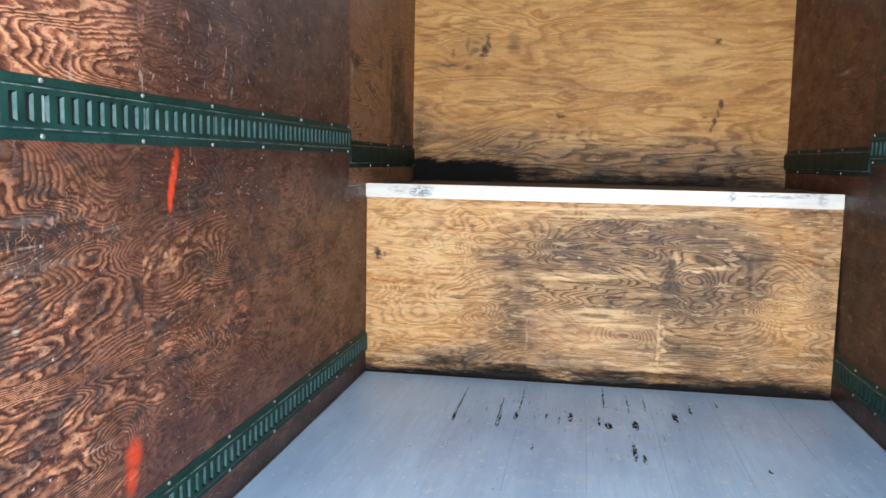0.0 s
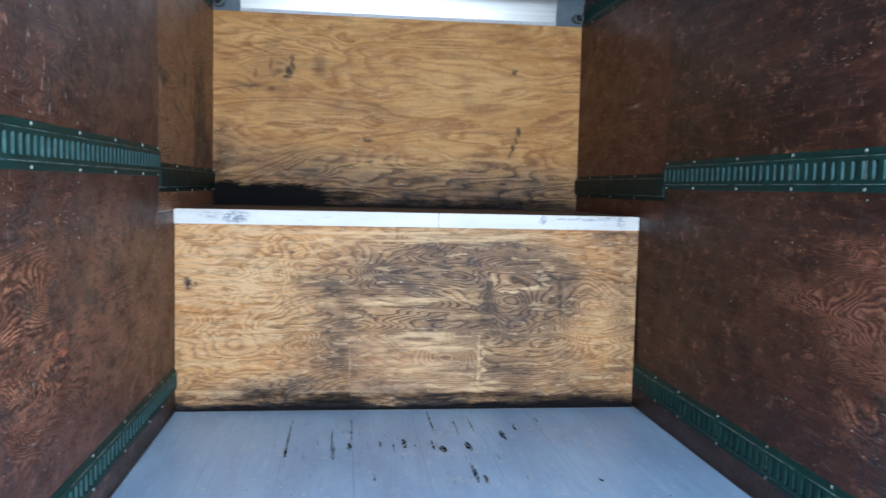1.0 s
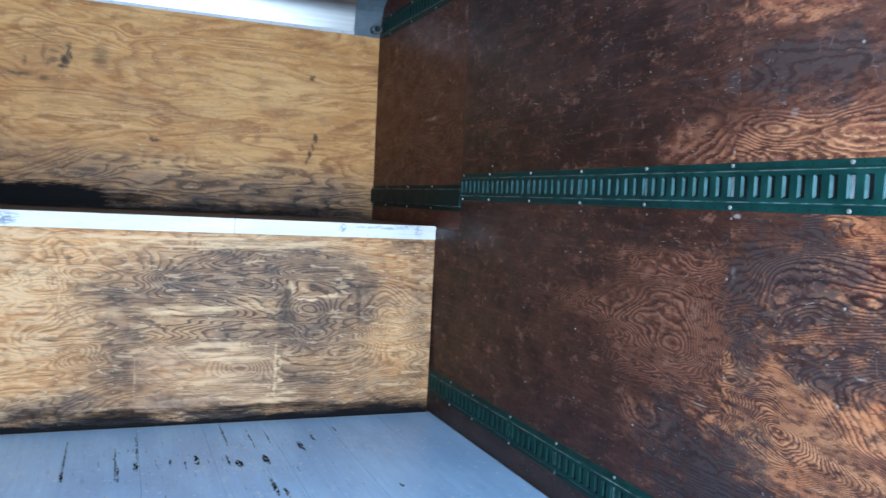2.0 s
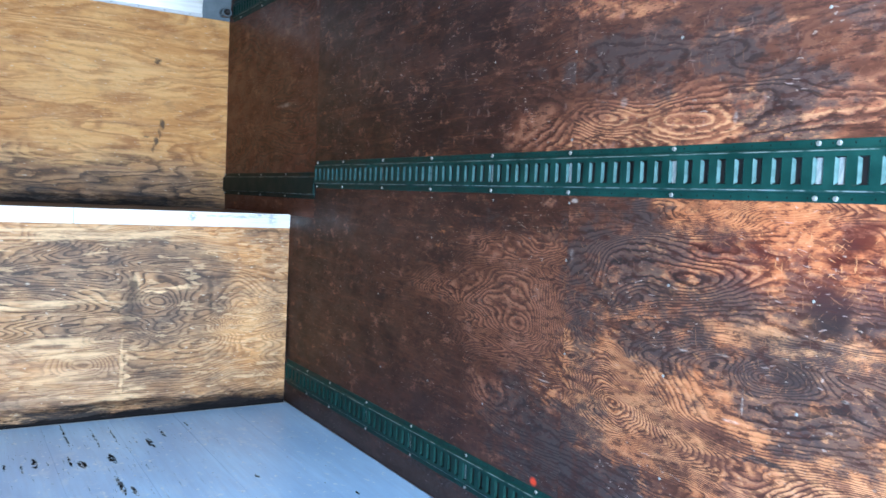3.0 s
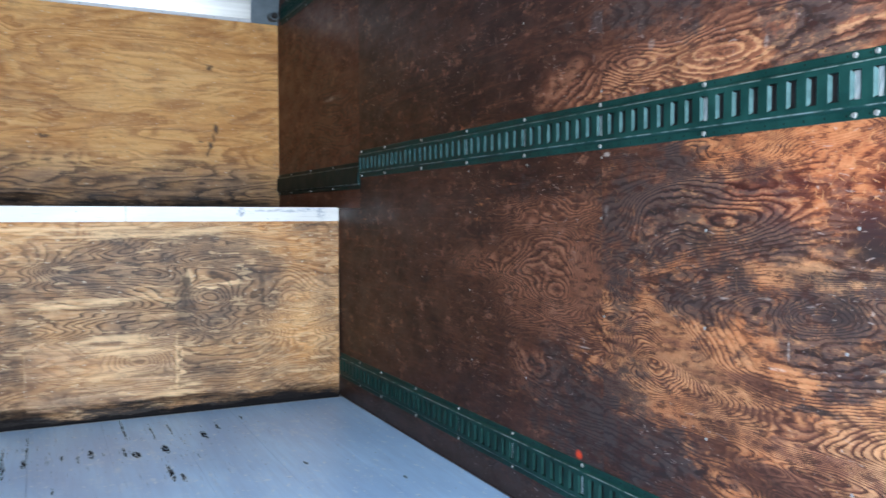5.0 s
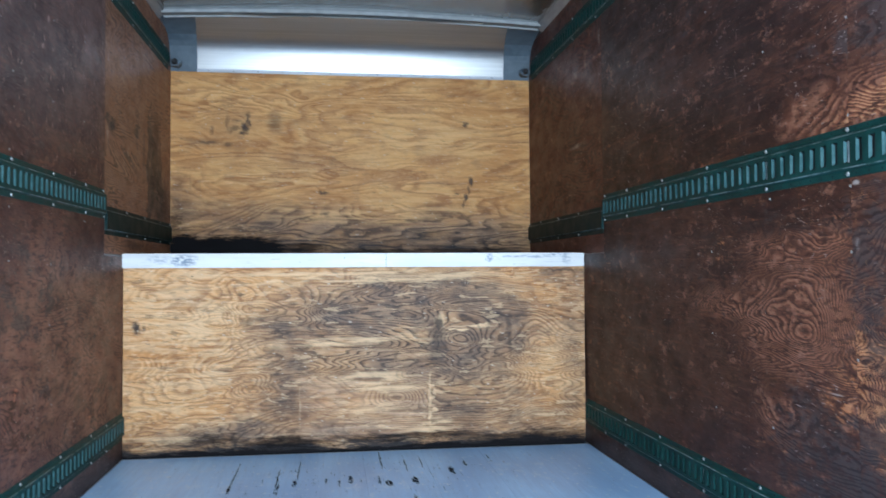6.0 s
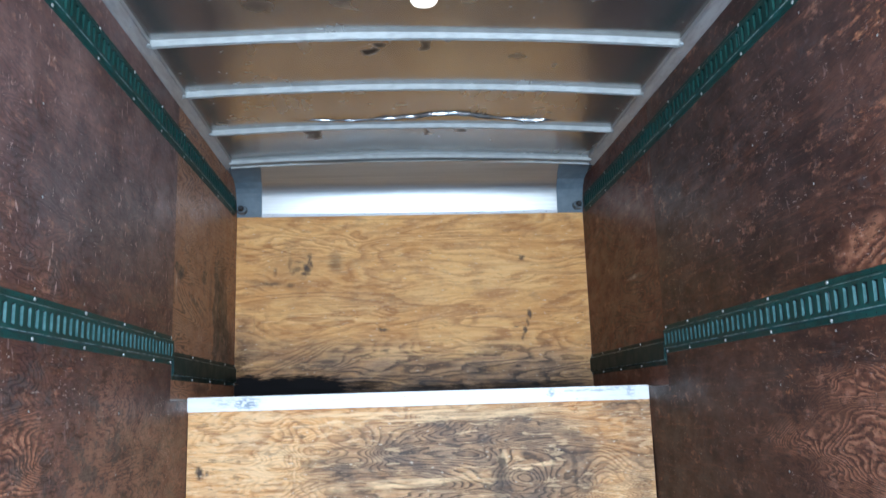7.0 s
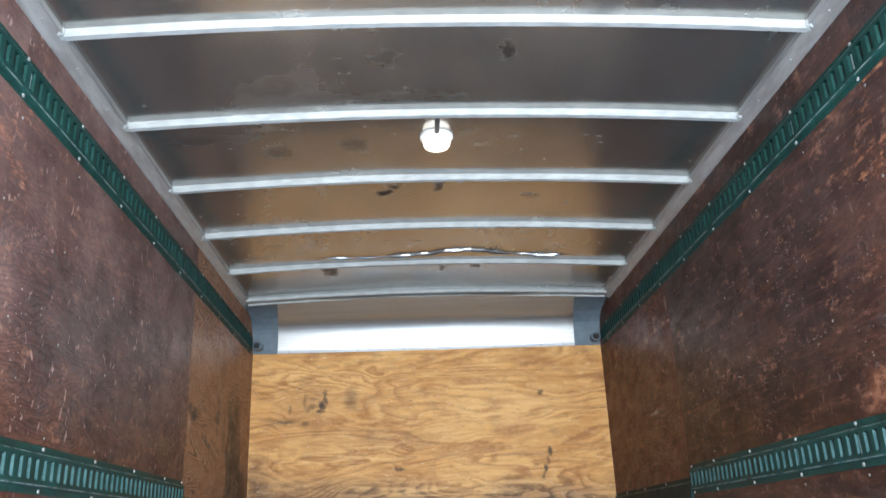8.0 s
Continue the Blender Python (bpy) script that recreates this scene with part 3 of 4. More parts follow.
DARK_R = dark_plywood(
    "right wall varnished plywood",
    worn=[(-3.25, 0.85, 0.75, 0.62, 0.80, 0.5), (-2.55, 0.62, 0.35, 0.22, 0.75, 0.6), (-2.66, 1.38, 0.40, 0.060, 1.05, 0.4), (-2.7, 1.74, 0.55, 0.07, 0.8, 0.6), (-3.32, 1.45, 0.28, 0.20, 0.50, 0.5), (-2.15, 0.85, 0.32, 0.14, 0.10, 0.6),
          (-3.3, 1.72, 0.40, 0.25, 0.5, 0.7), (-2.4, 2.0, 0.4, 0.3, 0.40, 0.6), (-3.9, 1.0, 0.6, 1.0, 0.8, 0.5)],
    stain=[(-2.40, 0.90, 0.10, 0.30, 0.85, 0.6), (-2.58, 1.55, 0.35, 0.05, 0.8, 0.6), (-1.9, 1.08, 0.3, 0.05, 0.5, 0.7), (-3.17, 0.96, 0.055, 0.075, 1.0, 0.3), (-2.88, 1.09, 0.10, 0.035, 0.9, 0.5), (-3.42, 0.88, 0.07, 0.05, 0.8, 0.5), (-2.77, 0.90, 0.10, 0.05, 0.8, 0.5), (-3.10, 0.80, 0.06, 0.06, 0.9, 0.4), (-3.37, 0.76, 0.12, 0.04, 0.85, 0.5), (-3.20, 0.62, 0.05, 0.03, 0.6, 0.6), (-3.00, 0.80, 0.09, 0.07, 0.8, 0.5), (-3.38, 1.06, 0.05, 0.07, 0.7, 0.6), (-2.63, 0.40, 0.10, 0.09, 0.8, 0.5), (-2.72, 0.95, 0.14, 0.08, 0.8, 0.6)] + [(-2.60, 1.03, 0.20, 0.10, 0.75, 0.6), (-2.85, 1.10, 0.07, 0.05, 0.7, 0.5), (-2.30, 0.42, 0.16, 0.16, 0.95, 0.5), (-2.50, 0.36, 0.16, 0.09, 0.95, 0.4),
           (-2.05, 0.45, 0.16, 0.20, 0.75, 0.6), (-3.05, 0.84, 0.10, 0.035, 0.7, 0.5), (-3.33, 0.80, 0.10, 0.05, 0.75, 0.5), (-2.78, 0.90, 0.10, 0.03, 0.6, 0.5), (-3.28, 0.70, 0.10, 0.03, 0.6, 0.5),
           # Last spot: darker strip along the whole floor edge.
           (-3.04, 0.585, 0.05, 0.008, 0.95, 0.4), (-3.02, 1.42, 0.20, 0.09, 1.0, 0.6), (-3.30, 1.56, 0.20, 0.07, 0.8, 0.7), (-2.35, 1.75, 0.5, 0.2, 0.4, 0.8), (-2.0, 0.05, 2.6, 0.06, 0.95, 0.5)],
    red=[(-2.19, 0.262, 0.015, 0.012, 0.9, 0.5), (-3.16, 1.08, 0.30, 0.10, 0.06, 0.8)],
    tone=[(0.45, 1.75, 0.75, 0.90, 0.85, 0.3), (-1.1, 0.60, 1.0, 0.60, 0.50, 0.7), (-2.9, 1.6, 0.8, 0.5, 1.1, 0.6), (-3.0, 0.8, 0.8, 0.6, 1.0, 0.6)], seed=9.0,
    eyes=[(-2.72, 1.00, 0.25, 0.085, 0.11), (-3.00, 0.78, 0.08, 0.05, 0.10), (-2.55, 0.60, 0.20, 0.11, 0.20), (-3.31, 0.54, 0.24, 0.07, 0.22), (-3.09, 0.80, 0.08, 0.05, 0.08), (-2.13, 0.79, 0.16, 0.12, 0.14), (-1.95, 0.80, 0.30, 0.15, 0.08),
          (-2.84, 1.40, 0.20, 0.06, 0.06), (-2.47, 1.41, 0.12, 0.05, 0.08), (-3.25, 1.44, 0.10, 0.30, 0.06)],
    # Darker sheets than the left; this side's weaker light is also in the colour.
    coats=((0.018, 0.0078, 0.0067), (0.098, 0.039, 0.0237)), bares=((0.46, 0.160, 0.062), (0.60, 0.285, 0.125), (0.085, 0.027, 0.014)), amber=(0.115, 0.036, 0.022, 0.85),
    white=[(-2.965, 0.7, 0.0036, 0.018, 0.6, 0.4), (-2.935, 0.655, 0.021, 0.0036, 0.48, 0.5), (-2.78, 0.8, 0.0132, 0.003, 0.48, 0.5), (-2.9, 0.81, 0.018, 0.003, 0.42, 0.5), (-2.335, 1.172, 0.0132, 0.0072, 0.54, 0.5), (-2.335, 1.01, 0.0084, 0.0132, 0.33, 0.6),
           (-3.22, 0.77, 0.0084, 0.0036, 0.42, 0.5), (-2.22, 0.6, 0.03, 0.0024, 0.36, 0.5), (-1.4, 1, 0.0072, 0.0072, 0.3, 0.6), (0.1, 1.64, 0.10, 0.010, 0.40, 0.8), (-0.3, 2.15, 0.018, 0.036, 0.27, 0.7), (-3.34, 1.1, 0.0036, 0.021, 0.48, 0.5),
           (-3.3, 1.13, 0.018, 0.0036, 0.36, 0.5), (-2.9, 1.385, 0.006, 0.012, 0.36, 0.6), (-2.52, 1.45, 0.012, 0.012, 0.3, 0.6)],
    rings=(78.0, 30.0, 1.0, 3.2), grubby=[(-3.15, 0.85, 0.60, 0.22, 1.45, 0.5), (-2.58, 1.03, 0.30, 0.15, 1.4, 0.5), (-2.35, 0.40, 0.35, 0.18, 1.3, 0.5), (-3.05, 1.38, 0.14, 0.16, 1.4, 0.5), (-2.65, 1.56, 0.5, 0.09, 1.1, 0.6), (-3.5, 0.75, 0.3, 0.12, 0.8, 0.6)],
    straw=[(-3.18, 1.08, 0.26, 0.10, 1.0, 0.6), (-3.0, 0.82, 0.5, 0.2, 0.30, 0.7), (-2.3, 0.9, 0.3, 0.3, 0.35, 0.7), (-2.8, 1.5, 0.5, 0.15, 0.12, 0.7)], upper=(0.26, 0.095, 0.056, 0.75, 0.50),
    figure=[(-2.72, 1.00, 0.32, 0.10, 1.2, 0.4), (-2.55, 0.60, 0.24, 0.13, 1.0, 0.5), (-3.35, 0.48, 0.42, 0.11, 1.0, 0.5), (-3.30, 0.84, 0.25, 0.05, 0.6, 0.7), (-2.75, 1.38, 0.5, 0.10, 1.0, 0.5), (-3.4, 1.5, 0.3, 0.3, 0.45, 0.5), (-2.05, 0.80, 0.34, 0.18, 0.8, 0.5), (-1.65, 0.83, 0.25, 0.05, 0.8, 0.6), (-2.05, 1.02, 0.28, 0.05, 0.8, 0.6), (-1.95, 0.5, 0.15, 0.08, 0.7, 0.6), (-2.15, 1.40, 0.16, 0.07, 0.9, 0.5)], curls=0.20, hazy=0.08, pales=(0.62, 0.330, 0.160), bleach_and_sheen=[(-3.55, 0.80, 0.16, 0.30, 0.85, 0.6), (-3.40, 0.48, 0.35, 0.10, 0.75, 0.6), (-3.05, 0.88, 0.22, 0.025, 0.6, 0.7), (-2.75, 0.52, 0.15, 0.09, 0.4, 0.7)],
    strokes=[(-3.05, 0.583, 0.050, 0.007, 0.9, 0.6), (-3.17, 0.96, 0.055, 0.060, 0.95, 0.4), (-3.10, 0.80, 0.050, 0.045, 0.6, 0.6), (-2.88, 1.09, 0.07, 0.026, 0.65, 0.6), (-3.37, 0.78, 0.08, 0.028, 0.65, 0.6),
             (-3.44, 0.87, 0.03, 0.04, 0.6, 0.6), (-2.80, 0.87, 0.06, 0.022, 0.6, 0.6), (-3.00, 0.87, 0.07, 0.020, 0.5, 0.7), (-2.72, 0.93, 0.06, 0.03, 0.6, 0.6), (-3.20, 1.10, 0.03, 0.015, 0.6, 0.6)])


def floor_paint():
    s = Shade("grey floor paint")
    at, x, y, z = s.where()
    p = s.xyz(x, y, 0.0)
    broad = s.noise(s.xyz(s.mul(x, 2.5), s.mul(y, 0.8), 1.0), 1.0, 4.0, 0.6)
    c = s.mix(s.step(broad, 0.35, 0.65), (0.310, 0.500, 0.765), (0.450, 0.675, 0.930))
    brush = s.noise(s.xyz(s.mul(x, 55.0), s.mul(y, 3.0), 2.0), 1.0, 3.0, 0.6)
    c = s.mix(s.step(brush, 0.35, 0.75, 0.0, 0.28), c, (0.25, 0.37, 0.57))
    q = s.wander(s.wander(p, 14.0, (0.016, 0.09, 0.0)), 90.0, (0.020, 0.04, 0.0))
    torn = s.noise(s.xyz(s.mul(x, 90.0), s.mul(y, 26.0), 3.0), 1.0, 4.0, 0.6)
    chips = [(-0.56, -0.40, 0.0035, 0.220, 0.8, 0.5), (-0.36, -0.55, 0.0032, 0.240, 0.8, 0.5), (-0.27, -0.36, 0.0032, 0.200, 0.8, 0.5), (0.32, -0.30, 0.0030, 0.160, 0.7, 0.5)] + [(-0.28, -0.6, 0.0090, 0.062, 1, 0.3), (-0.03, -0.57, 0.0100, 0.068, 0.9, 0.5), (-0.56, -0.66, 0.0067, 0.078, 0.8, 0.5), (-0.35, -0.66, 0.0042, 0.135, 0.8, 0.5), (0.1, -0.6, 0.0067, 0.078, 0.8, 0.5), (0.14, -0.66, 0.0168, 0.056, 0.7, 0.6),
             (0.26, -0.62, 0.0139, 0.068, 0.85, 0.5), (0.235, -0.96, 0.0100, 0.124, 0.9, 0.4), (0.27, -1.04, 0.0078, 0.056, 0.8, 0.5), (0.45, -0.46, 0.0123, 0.078, 0.85, 0.5)] + [(0.53, -0.33, 0.0067, 0.068, 0.9, 0.4), (0.125, -0.22, 0.0042, 0.202, 0.7, 0.5),
             (0.24, -0.28, 0.0042, 0.179, 0.6, 0.5), (1.03, -1.41, 0.0056, 0.021, 0.9, 0.4), (-0.14, -0.58, 0.0067, 0.056, 0.5, 0.6), (-0.08, -0.62, 0.0042, 0.068, 0.6, 0.5), (0.74, -1.08, 0.0078, 0.023, 0.6, 0.5), (-0.18, -1, 0.0045, 0.033, 0.6, 0.5),
             (0.67, -0.25, 0.0042, 0.090, 0.5, 0.5)]
    hole = s.step(s.mul(s.blots(q, chips), s.step(torn, 0.40, 0.50)), 0.30, 0.50)
    dash = s.noise(s.xyz(s.mul(x, 150.0), s.mul(y, 4.5), 8.0), 1.0, 3.0, 0.6)
    snip = s.noise(s.xyz(s.mul(x, 60.0), s.mul(y, 26.0), 18.0), 1.0, 2.0, 0.6)
    worn = s.blots(s.wander(p, 4.0, (0.2, 0.2, 0.0)), [(0.10, -0.50, 0.60, 0.32, 1.0, 0.5), (-0.45, -0.8, 0.25, 0.30, 0.5, 0.6), (0.3, -1.0, 0.2, 0.2, 0.7, 0.6)])
    hole = s.peak(hole, s.mul(s.mul(s.step(dash, 0.635, 0.665), s.step(snip, 0.42, 0.52)), worn))
    c = s.mix(hole, c, (0.008, 0.008, 0.009))
    drip = s.noise(s.xyz(s.mul(x, 34.0), s.mul(y, 22.0), 12.0), 1.0, 3.0, 0.6)
    c = s.mix(s.step(drip, 0.62, 0.66, 0.0, 0.75), c, (0.66, 0.75, 0.86))
    lip = s.add(y, s.mul(s.m("SUBTRACT", s.noise(s.xyz(s.mul(x, 9.0), 0.0, 0.0), 1.0, 4.0, 0.7), 0.5), 0.05))
    c = s.mix(s.step(lip, -0.026, -0.014, 0.0, 0.8), c, (0.55, 0.62, 0.70))
    scuff = [(0.80, -0.52, 0.16, 0.16, 0.8, 0.6), (0.13, -0.70, 0.16, 0.22, 0.7, 0.6), (0.95, -0.62, 0.14, 0.06, 0.8, 0.6), (-0.70, -0.45, 0.40, 0.30, 0.45, 0.7), (0.0, -1.3, 0.9, 0.5, 0.40, 0.7), (-0.75, -1.2, 0.3, 0.2, 0.3, 0.7), (0.4, -1.6, 0.5, 0.4, 0.4, 0.7)]
    rub = s.noise(s.xyz(s.mul(x, 16.0), s.mul(y, 9.0), 4.0), 1.0, 4.0, 0.65)
    c = s.mix(s.mul(s.blots(s.wander(p, 5.0, (0.2, 0.2, 0.0)), scuff), s.step(rub, 0.50, 0.66, 0.0, 0.8)), c, (0.62, 0.72, 0.84))
    pit = s.noise(s.xyz(s.mul(x, 60.0), s.mul(y, 34.0), 6.0), 1.0, 2.0)
    c = s.mix(s.step(pit, 0.72, 0.76, 0.0, 0.8), c, (0.06, 0.06, 0.07))
    s.bump(s.add(s.mul(brush, 0.5), s.mul(rub, 0.6)), 0.50, 0.0018)
    return s.done(c, s.add(s.step(broad, 0.3, 0.7, 0.26, 0.42), s.add(s.mul(rub, 0.08), s.mul(hole, 0.6))), 0.0, s.step(hole, 0.0, 1.0, 0.5, 0.02))


FLOOR = floor_paint()


def green_paint(name, low, high):
    s = Shade(name)
    at, x, y, z = s.where()
    n = s.noise(at, 9.0, 5.0, 0.65)
    c = s.mix(s.step(n, 0.35, 0.7), low, high)
    rust = s.noise(s.v("MULTIPLY", at, (1.0, 14.0, 26.0)), 1.0, 4.0, 0.7)
    c = s.mix(s.step(rust, 0.66, 0.78, 0.0, 0.7), c, (0.085, 0.060, 0.045))
    # row of nail holes along both flanges
    cell = s.m("ABSOLUTE", s.m("SUBTRACT", s.m("FRACT", s.m("DIVIDE", y, 0.0508)), 0.02))
    across = s.m("SUBTRACT", s.m("ABSOLUTE", z), 0.0592)
    r = s.v("LENGTH", s.xyz(s.mul(cell, 0.0508), across, 0.0), (0, 0, 0))
    c = s.mix(s.step(r, 0.0022, 0.0034, 1.0, 0.0), c, (0.004, 0.006, 0.006))
    # Pale worn line on the ridges, which also paints the highlight they catch.
    ridge = s.m("ABSOLUTE", s.m("SUBTRACT", s.m("ABSOLUTE", z), 0.0435))
    rubbed = s.mul(s.step(ridge, 0.0008, 0.0022, 1.0, 0.0), s.step(rust, 0.40, 0.56))
    c = s.mix(s.mul(rubbed, 0.75), c, (0.20, 0.25, 0.24))
    s.bump(n, 0.15, 0.001)
    return s.done(c, s.step(n, 0.3, 0.7, 0.46, 0.60), 0.0, 0.16)


GREEN = green_paint("dark green painted steel", (0.004, 0.029, 0.025), (0.010, 0.053, 0.045))
DEEP = green_paint("blackish green painted steel", (0.002, 0.014, 0.013), (0.005, 0.026, 0.024))


def lip_paint():
    s = Shade("green slot lips with sky light")
    at, x, y, z = s.where()
    n = s.noise(s.v("MULTIPLY", at, (1.0, 20.0, 30.0)), 1.0, 4.0, 0.6)
    # Lighter than the rail: sky light on the lips is in the colour.
    c = s.mix(s.step(n, 0.3, 0.7), (0.023, 0.070, 0.070), (0.056, 0.120, 0.120))
    return s.done(c, 0.50, 0.0, 0.2)


LIP = lip_paint()


def plain(name, low, high, scale, rough, metal=0.0, stretch=(1, 1, 1), bump=0.1, spec=0.5):
    s = Shade(name)
    at, x, y, z = s.where()
    n = s.noise(s.v("MULTIPLY", at, stretch), scale, 5.0, 0.62)
    if bump:
        s.bump(n, bump, 0.001)
    return s.done(s.mix(s.step(n, 0.32, 0.68), low, high), s.step(n, 0.3, 0.7, rough[0], rough[1]), metal, spec)


RIVET = plain("zinc rivet", (0.20, 0.21, 0.20), (0.36, 0.37, 0.355), 120.0, (0.35, 0.5), 0.4)
POST = plain("aluminium wall post", (0.30, 0.38, 0.39), (0.55, 0.62, 0.62), 60.0, (0.3, 0.45), 0.2, (1, 1, 0.4))
SHELL = plain("outer skin", (0.55, 0.56, 0.58), (0.65, 0.66, 0.67), 3.0, (0.4, 0.6), 0.2)
BOW = plain("galvanised roof bow", (0.31, 0.325, 0.315), (0.43, 0.445, 0.43), 14.0, (0.5, 0.65), 0.0, (1, 3, 3), spec=0.3)
HEAD = plain("dull header aluminium", (0.17, 0.185, 0.18), (0.27, 0.285, 0.28), 18.0, (0.4, 0.55), 0.3, (0.6, 3, 3))
RAIL = plain("aluminium top rail", (0.26, 0.26, 0.255), (0.38, 0.38, 0.37), 10.0, (0.4, 0.55), 0.5, (3, 0.6, 3))
CAST = plain("blue-grey corner cap", (0.090, 0.125, 0.150), (0.130, 0.170, 0.195), 16.0, (0.45, 0.6), 0.0)
BLACK = plain("black rubber and hollow shade", (0.012, 0.012, 0.013), (0.02, 0.02, 0.021), 30.0, (0.5, 0.6))
DECK = plain("worn platform boards", (0.060, 0.035, 0.022), (0.150, 0.095, 0.065), 5.0, (0.55, 0.75), 0.0, (1, 4, 1))
GROUND = plain("yard asphalt", (0.10, 0.10, 0.105), (0.17, 0.165, 0.16), 1.3, (0.75, 0.9))


def trim_paint():
    s = Shade("white painted angle")
    at, x, y, z = s.where()
    n = s.noise(s.v("MULTIPLY", at, (2.0, 8.0, 12.0)), 1.0, 5.0, 0.65)
    c = s.mix(s.step(n, 0.35, 0.7), (0.74, 0.73, 0.69), (0.87, 0.86, 0.82))
    q = s.wander(s.xyz(x, z, 0.0), 12.0, (0.14, 0.03, 0.0))
    worn = [(-0.86, 1.005, 0.06, 0.028, 0.95, 0.5), (-0.98, 1.01, 0.05, 0.02, 0.5, 0.6), (0.72, 1.012, 0.015, 0.02, 0.8, 0.5), (0.93, 1.02, 0.16, 0.006, 0.6, 0.6), (1.15, 1.01, 0.03, 0.03, 0.6, 0.6),
            (-0.91, 1.0, 0.02, 0.012, 0.9, 0.5), (1.10, 1.03, 0.08, 0.006, 0.8, 0.6)]
    rag = s.noise(s.v("MULTIPLY", at, (38.0, 8.0, 90.0)), 1.0, 4.0, 0.65)
    c = s.mix(s.mul(s.blots(q, worn), s.step(rag, 0.42, 0.56, 0.15, 1.0)), c, (0.22, 0.27, 0.33))
    grub = s.noise(s.v("MULTIPLY", at, (7.0, 8.0, 60.0)), 1.0, 5.0, 0.7)
    c = s.mix(s.step(grub, 0.58, 0.74, 0.0, 0.45), c, (0.38, 0.37, 0.34))
    dots = s.noise(s.v("MULTIPLY", at, (30.0, 30.0, 60.0)), 1.0, 2.0)
    c = s.mix(s.step(dots, 0.73, 0.78, 0.0, 0.8), c, (0.10, 0.10, 0.10))
    return s.done(c, 0.42, 0.0, 0.5)


TRIM = trim_paint()


def sheet_metal(name, tint, rough, spots, streak, metal=1.0, brushed=0.0):
    s = Shade(name)
    at, x, y, z = s.where()
    p = s.xyz(x, y, 0.0)
    n = s.noise(s.v("MULTIPLY", at, streak), 1.0, 5.0, 0.62)
    c = s.mix(s.step(n, 0.3, 0.7), tuple(a * 0.82 for a in tint), tint)
    r = s.step(n, 0.25, 0.75, rough[0], rough[1])
    if spots:
        q = s.v("ADD", p, s.v("MULTIPLY", s.v("SUBTRACT", s.noise(p, 14.0, 2.0, 0.5, colour=True), (0.5, 0.5, 0.5)), (0.12, 0.10, 0.0)))
        smut = s.blots(q, spots)
        c = s.mix(smut, c, (0.03, 0.028, 0.026))
        haze = s.noise(s.xyz(s.mul(x, 9.0), s.mul(y, 12.0), 2.0), 1.0, 2.5, 0.6)
        sweep = s.noise(s.xyz(s.mul(x, 1.7), s.mul(y, 1.9), 4.0), 1.0, 2.0)
        white = s.mul(s.step(haze, 0.54, 0.76, 0.0, 0.34), s.step(sweep, 0.44, 0.62))
        c = s.mix(white, c, (0.72, 0.72, 0.70))
        r = s.add(r, s.add(s.mul(smut, 0.3), s.mul(white, 0.25)))
        dull = s.noise(s.xyz(s.mul(x, 2.0), s.mul(y, 2.0), 6.0), 1.0, 1.0)
        r = s.add(r, s.step(dull, 0.3, 0.7, 0.0, 0.06))
        speck = s.noise(p, 34.0, 2.0)
        c = s.mix(s.step(speck, 0.70, 0.78, 0.0, 0.5), c, (0.05, 0.045, 0.04))
    s.bump(n, 0.05, 0.001)
    if brushed:
        t = s.node("Tangent")
        t.direction_type, t.axis = "RADIAL", "X"
        s.put(s.bsdf.inputs["Tangent"], t.outputs[0])
        s.put(s.bsdf.inputs["Anisotropic"], brushed)
        s.put(s.bsdf.inputs["Anisotropic Rotation"], 0.0)
    return s.done(c, r, metal, 0.5)


ROOF = sheet_metal(
    "dull roof aluminium", (0.43, 0.425, 0.410), (0.17, 0.24),
    [(-0.19, -0.80, 0.035, 0.03, 0.95, 0.5), (-0.14, -0.86, 0.03, 0.02, 0.8, 0.6), (0.07, -0.85, 0.03, 0.04, 0.7, 0.6), (0.27, -1.98, 0.025, 0.05, 0.8, 0.5), (-0.15, -1.94, 0.04, 0.05, 0.5, 0.6),
     (0.16, -0.93, 0.03, 0.02, 0.6, 0.5), (-0.55, 0.35, 0.03, 0.09, 0.8, 0.5), (0.12, 0.36, 0.012, 0.05, 0.8, 0.5), (0.32, 0.33, 0.03, 0.02, 0.8, 0.5), (-0.4, 0.27, 0.03, 0.02, 0.8, 0.5)] + [(-0.2, -1.68, 0.35, 0.03, 0.35, 0.9), (-0.6, -1.62, 0.2, 0.02, 0.3, 0.9), (-0.3, -1.3, 0.05, 0.05, 0.4, 0.7), (-0.62, -1.25, 0.06, 0.05, 0.4, 0.8), (-0.9, -1.4, 0.10, 0.04, 0.35, 0.9), (0.5, -0.75, 0.04, 0.03, 0.4, 0.8), (-0.55, -1.75, 0.10, 0.05, 0.4, 0.9), (0.55, -2.2, 0.05, 0.06, 0.35, 0.8), (-0.2, -0.35, 0.05, 0.03, 0.4, 0.8)], (3.0, 0.8, 1.0), 0.90)
COVE = sheet_metal("brushed aluminium cove", (0.58, 0.575, 0.545), (0.36, 0.42), [], (1.0, 60.0, 60.0), 0.96, 0.38)


def lit_glass():
    s = Shade("glowing lamp dome")
    s.put(s.bsdf.inputs["Emission Color"], (1.0, 0.93, 0.80, 1))
    s.put(s.bsdf.inputs["Emission Strength"], 1.0)
    return s.done((0.85, 0.83, 0.78), 0.3)


GLOW = lit_glass()
WHITE = plain("white lamp plastic", (0.75, 0.74, 0.70), (0.82, 0.81, 0.78), 30.0, (0.35, 0.45))


